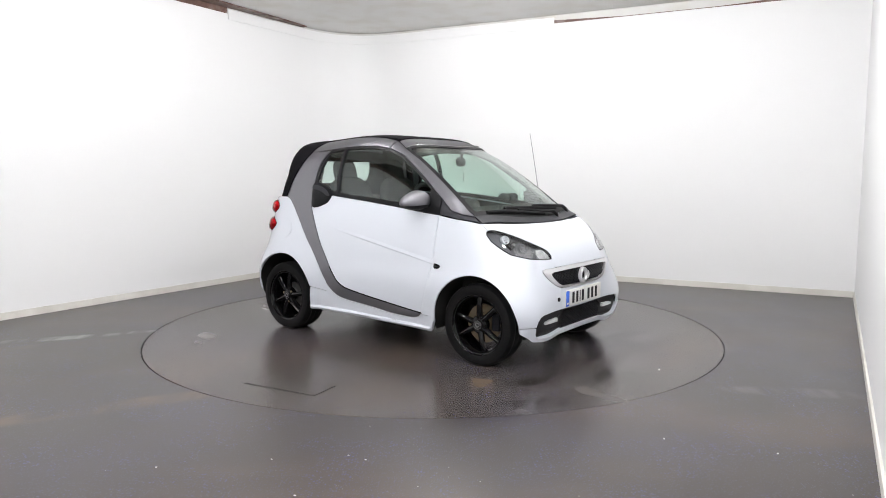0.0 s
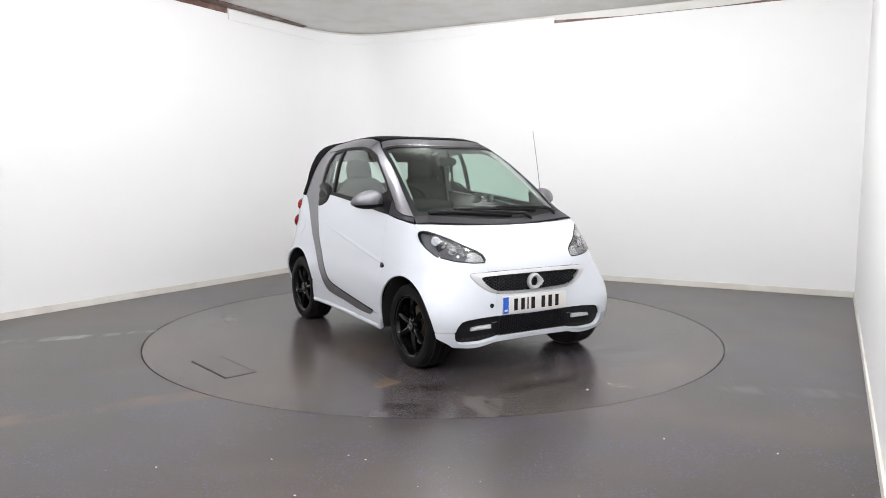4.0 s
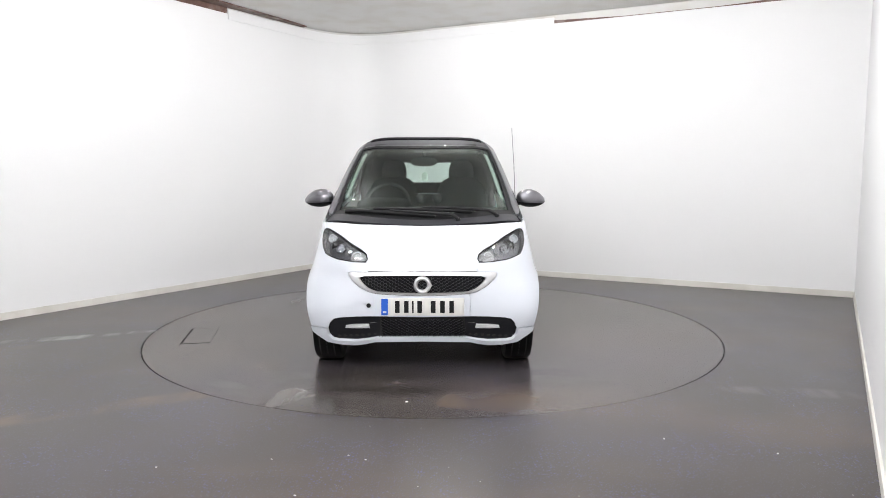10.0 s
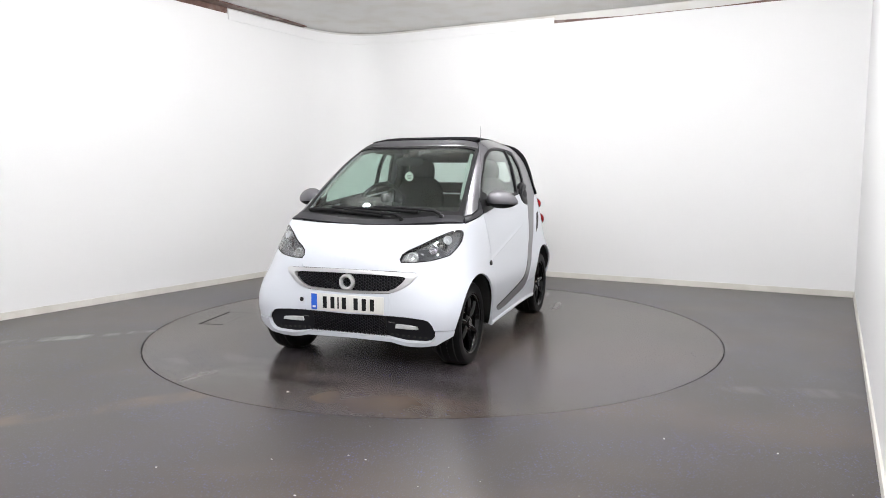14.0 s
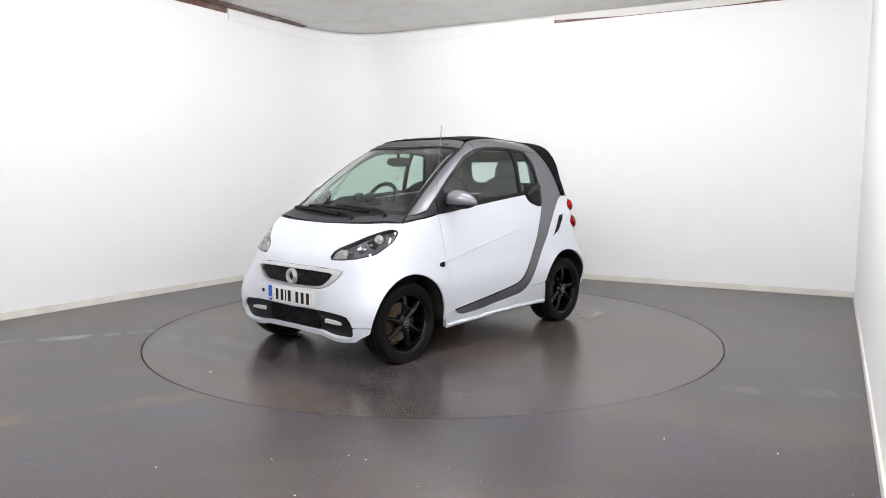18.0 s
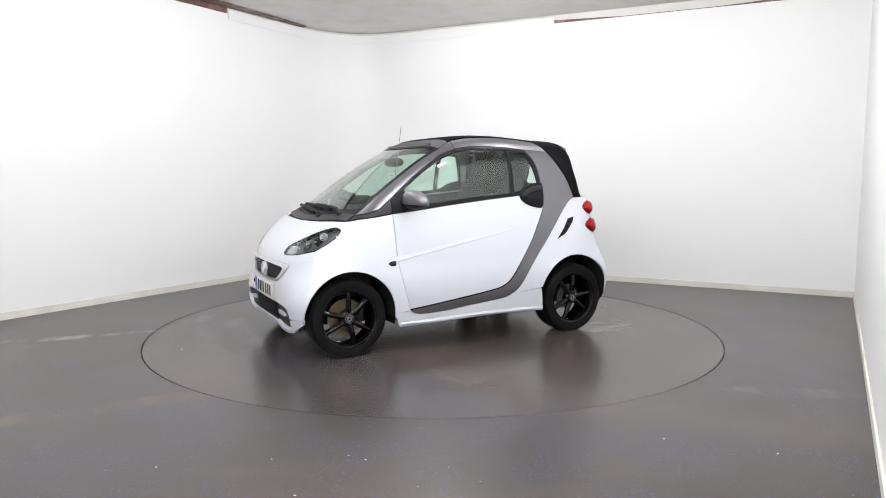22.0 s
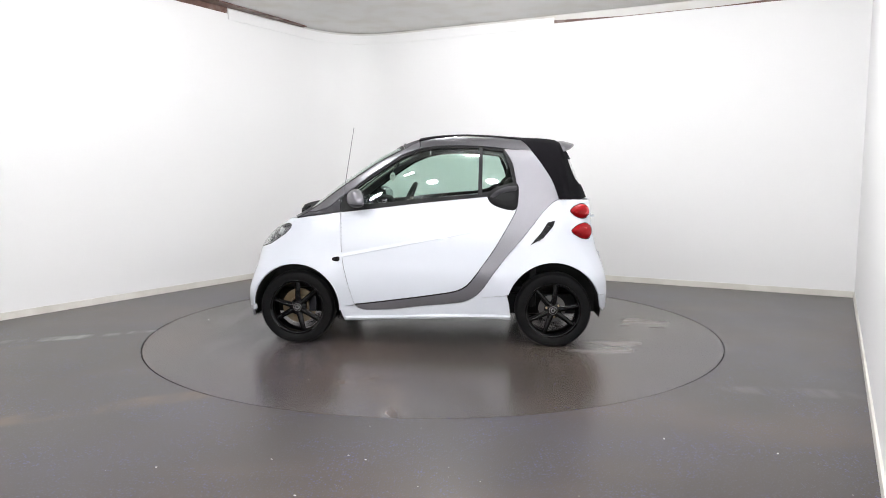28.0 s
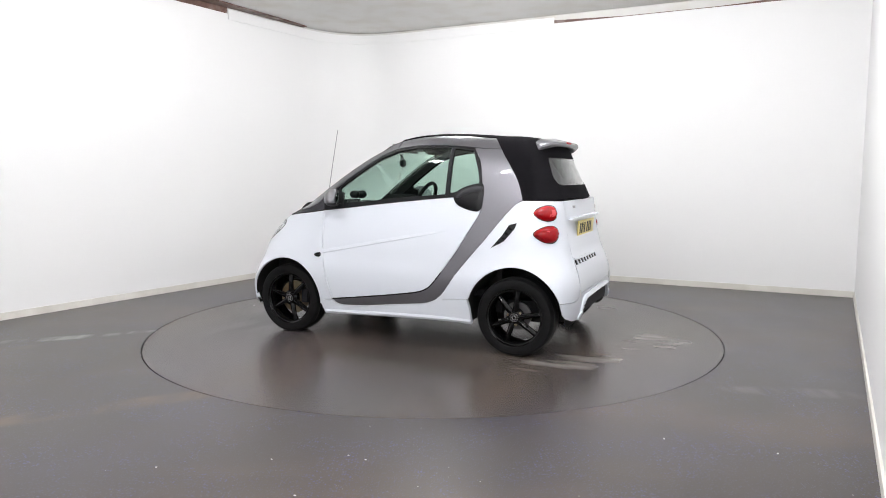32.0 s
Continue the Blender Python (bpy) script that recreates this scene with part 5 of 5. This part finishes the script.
def wheel(yc, xh, wide, s, hot):
    """A wheel whose hub cap is xh from the car's middle line."""
    m = pose(s * xh, yc, HUB_Z, 0, 0, 0 if s > 0 else 180)
    h = wide / 2
    b = -h + 0.012          # the middle of the tyre lies inside the hub cap
    prof = [(b - h + 0.012, RIM_R - 0.012), (b - h + 0.004, RIM_R + 0.006), (b - h, 0.228), (b - h + 0.006, 0.257), (b - h + 0.022, 0.269), (b - 0.03, TYRE_R), (b + 0.03, TYRE_R),
            (b + h - 0.020, 0.269), (b + h - 0.005, 0.258), (b + h, 0.236), (b + h - 0.002, 0.216), (b + h - 0.005, RIM_R + 0.006), (b + h - 0.013, RIM_R - 0.010)]
    rim_prof = [(b - h + 0.02, RIM_R - 0.012), (b + h - 0.050, RIM_R - 0.020), (b + h - 0.016, RIM_R - 0.010), (b + h - 0.008, RIM_R - 0.002), (b + h - 0.004, RIM_R + 0.004),
                (b + h - 0.006, RIM_R + 0.008), (b + h - 0.02, RIM_R + 0.004), (b - h + 0.02, RIM_R - 0.004), (b - h + 0.02, RIM_R - 0.012)]
    w = part("wheel", lathe(bmesh.new(), rim_prof, 56, m), M_GLOSSBLACK, car, "gloss black alloy wheel with three pairs of spokes")
    bm = lathe(bmesh.new(), prof, 64, m)
    for v in bm.verts:          # the tread flattens where it rests
        v.co.z = max(v.co.z, GROUND + 0.001)
    part("tyre", bm, M_TYRE, w, "worn black tyre")
    bm = bmesh.new()
    for k in range(3):
        r0 = TYRE_R - 0.0005
        x = b - 0.045 + 0.045 * k
        lathe(bm, [(x - 0.004, r0 - 0.006), (x - 0.004, r0 + 0.0006), (x + 0.004, r0 + 0.0006), (x + 0.004, r0 - 0.006)], 56, m)
    for v in bm.verts:
        v.co.z = max(v.co.z, GROUND + 0.0015)
    part("tread_groove", bm, M_GAP, w)
    for k in range(6):
        a = radians(120 * (k // 2) + (23 if k % 2 else -23) + (66 if hot else 107))          # three pairs of spokes
        bm = bmesh.new()
        rows = []
        for t in np.linspace(0, 1, 7):
            r = 0.026 + t * (RIM_R - 0.026 - 0.010)
            wd = 0.022 - 0.007 * t + 0.006 * max(0, t - 0.8) * 5
            xo = -0.016 + 0.010 * (1 - (2 * t - 1) ** 2) + 0.004 * t
            rows.append([bm.verts.new(m @ Vector((xx, r * math.cos(a) - ww * math.sin(a), r * math.sin(a) + ww * math.cos(a)))) for xx, ww in
                         ((xo, -wd * 0.45), (xo + 0.003, 0), (xo, wd * 0.45), (xo - 0.012, wd), (xo - 0.030, wd * 0.9), (xo - 0.030, -wd * 0.9), (xo - 0.012, -wd))])
        for p, q in zip(rows, rows[1:]):
            for i in range(7):
                bm.faces.new((p[i], p[(i + 1) % 7], q[(i + 1) % 7], q[i]))
        bm.faces.new(rows[0])
        bm.faces.new(rows[-1][::-1])
        bmesh.ops.recalc_face_normals(bm, faces=bm.faces)
        part("spoke", bm, M_GLOSSBLACK, w)
    part("hub", lathe(bmesh.new(), [(-0.055, 0.0), (-0.055, 0.062), (-0.022, 0.060), (-0.012, 0.046), (-0.010, 0.036), (-0.014, 0.034), (-0.014, 0.0)], 40, m), M_GLOSSBLACK, w)
    cap = [(-0.02, 0.0), (-0.02, 0.033), (-0.006, 0.033), (-0.004, 0.030), (-0.004, 0.0)]
    part("hub_cap", lathe(bmesh.new(), cap, 32, m), M_GLOSSBLACK, w)
    part("cap_ring", lathe(bmesh.new(), [(-0.006, 0.0255), (-0.006, 0.030), (-0.0015, 0.0295), (-0.0015, 0.026), (-0.006, 0.0255)], 32, m), M_CHROME, w, "silver ring of the hub cap")
    part("cap_ring", lathe(bmesh.new(), [(-0.006, 0.009), (-0.006, 0.018), (-0.0015, 0.0175), (-0.0015, 0.0095), (-0.006, 0.009)], 32, m), M_CHROME, w)
    for k in range(3):
        a = radians(120 * k + 40)
        part("wheel_bolt", lathe(bmesh.new(), [(-0.04, 0.0), (-0.04, 0.010), (-0.012, 0.009), (-0.010, 0.0)], 6, m @ Matrix.Translation((0, 0.050 * math.cos(a), 0.050 * math.sin(a)))), M_DISCSTEEL, w)
    r = 0.128 if hot else 0.098
    part("brake_disc" if hot else "brake_drum", lathe(bmesh.new(), [(-0.095, 0.0), (-0.095, r), (-0.078, r), (-0.078, r * 0.58), (-0.055, r * 0.55), (-0.055, 0.0)], 40, m), M_DISCSTEEL if hot else M_DRUM, w, "rusty brake disc" if hot else "grey brake drum")
    if hot:
        part("brake_caliper", box(bmesh.new(), (0.05, 0.055, 0.12), m @ pose(-0.085, 0.100, 0.02), 0.012), M_DARKGREY, w)


for s, _ in SIDES:
    wheel(-0.9335, 0.703, 0.180, s, True)
    wheel(0.9335, 0.728, 0.200, s, False)

# cabin
bm = bmesh.new()
rows = []
for x in np.linspace(-0.62, 0.62, 21):
    e = 1 - 0.25 * (abs(x) / 0.62) ** 4
    rows.append([bm.verts.new((x, yy, zz)) for yy, zz in ((-0.93 + 0.22 * x * x, 0.90), (-0.86 + 0.22 * x * x, 0.952), (-0.70, 0.985 * e + 0.23 * (1 - e) * 3.8), (-0.52, 1.000), (-0.42, 0.985), (-0.38, 0.93), (-0.42, 0.60), (-0.9, 0.60))])
for a, c in zip(rows, rows[1:]):
    for k in range(7):
        bm.faces.new((a[k], a[k + 1], c[k + 1], c[k]))
bmesh.ops.recalc_face_normals(bm, faces=bm.faces)
dash = part("dashboard", bm, M_INSIDE, car, "black dashboard")
blob(bm := bmesh.new(), (0.20, 0.12, 0.06), pose(-0.30, -0.46, 1.005), 3)
part("instrument_hood", bm, M_INSIDE, dash)
for x in (-0.024, 0.088):
    part("gauge_pod", blob(bmesh.new(), (0.033, 0.045, 0.034), pose(x, -0.69, 1.065), 2.3), M_DARKGREY, dash, "round gauge pod on the dashboard")
m = pose(-0.295, -0.215, 1.004, 66, 0, 0)
bm = bmesh.new()
R = 0.168
pts = [m @ Vector((R * math.cos(2 * math.pi * k / 40), R * math.sin(2 * math.pi * k / 40), 0)) for k in range(41)]
tube(bm, pts, 0.0165, 10)
steering = part("steering_wheel", bm, M_BLACK, car, "black three-spoke steering wheel")
part("boss", blob(bmesh.new(), (0.062, 0.055, 0.030), m @ pose(0, 0, -0.015), 2.6), M_INSIDE, steering)
for a in (0, 180, 270):
    part("spoke", box(bmesh.new(), (0.12, 0.034, 0.014), m @ pose(0.11 * math.cos(radians(a)), 0.11 * math.sin(radians(a)), -0.006, 0, 0, a), 0.005), M_BLACK, steering)
part("column", tube(bmesh.new(), [m @ Vector((0, 0, -0.02)), m @ Vector((0, 0, -0.22))], 0.04, 12), M_INSIDE, steering)
for x, y in ((-0.30, 0.36), (0.30, 0.37)):
    seat = part("seat", blob(bmesh.new(), (0.235, 0.25, 0.10), pose(x, y - 0.06, 0.62, 6, 0, 0), 3.5), M_SEAT, car, "black cloth seat with fixed headrest")
    b = pose(x, y + 0.225, 0.92, -13, 0, 0)
    part("backrest", blob(bmesh.new(), (0.225, 0.075, 0.30), b, 3.2), M_SEAT, seat)
    part("headrest", blob(bmesh.new(), (0.112, 0.055, 0.115), b @ pose(0, 0.02, 0.345), 2.6), M_SEAT, seat)
bm = box(bmesh.new(), (1.20, 0.05, 0.50), pose(0, 0.80, 0.80), 0.015)
box(bm, (1.16, 0.36, 0.04), pose(0, 0.98, 1.025), 0.01)
part("rear_bulkhead", bm, M_INSIDE, car, "black bulkhead and parcel shelf")
part("cabin_floor", box(bmesh.new(), (1.30, 1.25, 0.05), pose(0, 0.1, 0.40), 0.01), M_INSIDE, car)
part("headlining", skin([ux(x, y) for x, y in [(0.42, -0.05), (0.42, 0.68), (-0.42, 0.68), (-0.42, -0.05)]], on_upper, step=0.06, lift=-0.032, thick=0.01), M_INSIDE, car)
for s, _ in SIDES:
    part("roll_hoop", tube(bmesh.new(), [(s * 0.58, 0.72, 0.95), (s * 0.565, 0.72, 1.15), (s * 0.53, 0.71, 1.32), (s * 0.46, 0.69, 1.42)], 0.030, 10), M_INSIDE, car)
    part("sun_visor", box(bmesh.new(), (0.30, 0.10, 0.014), pose(s * 0.24, -0.13, 1.432, -38, 0, 0), 0.005), M_LINING, car)
view = part("interior_mirror", blob(bmesh.new(), (0.105, 0.022, 0.036), pose(-0.012, -0.285, 1.329, 0, 0, 20), 2.6), M_BLACK, car, "black interior mirror")
part("stem", tube(bmesh.new(), [(-0.012, -0.285, 1.345), (-0.012, -0.30, 1.40)], 0.012, 8), M_BLACK, view)
tag_m = pose(-0.005, -0.308, 1.216, 0, 0, -45)
tag = part("hanging_card", lathe(bmesh.new(), [(-0.0015, 0.0), (-0.0015, 0.034), (0.0015, 0.034), (0.0015, 0.0)], 28, tag_m), M_TAG, car, "round white hanging air freshener")
part("cord", tube(bmesh.new(), [(-0.005, -0.308, 1.25), (-0.010, -0.295, 1.31)], 0.0015, 6), M_TAG, tag)
for k, w in ((0.010, 0.030), (-0.002, 0.036), (-0.013, 0.024)):
    part("bar", box(bmesh.new(), (0.001, w, 0.004), tag_m @ pose(0.0022, 0, k)), M_LINING, tag)


# ---- what moves: the turntable turns and carries the car ----
def turn(t):
    """The turntable's angle at t seconds, in degrees."""
    s = (t - 9.0) / 10.0
    return math.degrees(0.0845 - 0.917 * s - 0.0037 * s ** 2 + 0.0128 * s ** 3 - 0.0039 * s ** 4)


def motions():
    rows, car_rows = [], []
    for t in range(0, 33):
        m = pose(0, 0, 0, 0, 0, turn(t))
        rows.append((float(t), m))
        car_rows.append((float(t), m @ pose(-0.0648, -0.0369, 0.005)))
    walk(turntable, rows)
    walk(car, car_rows)


motions()
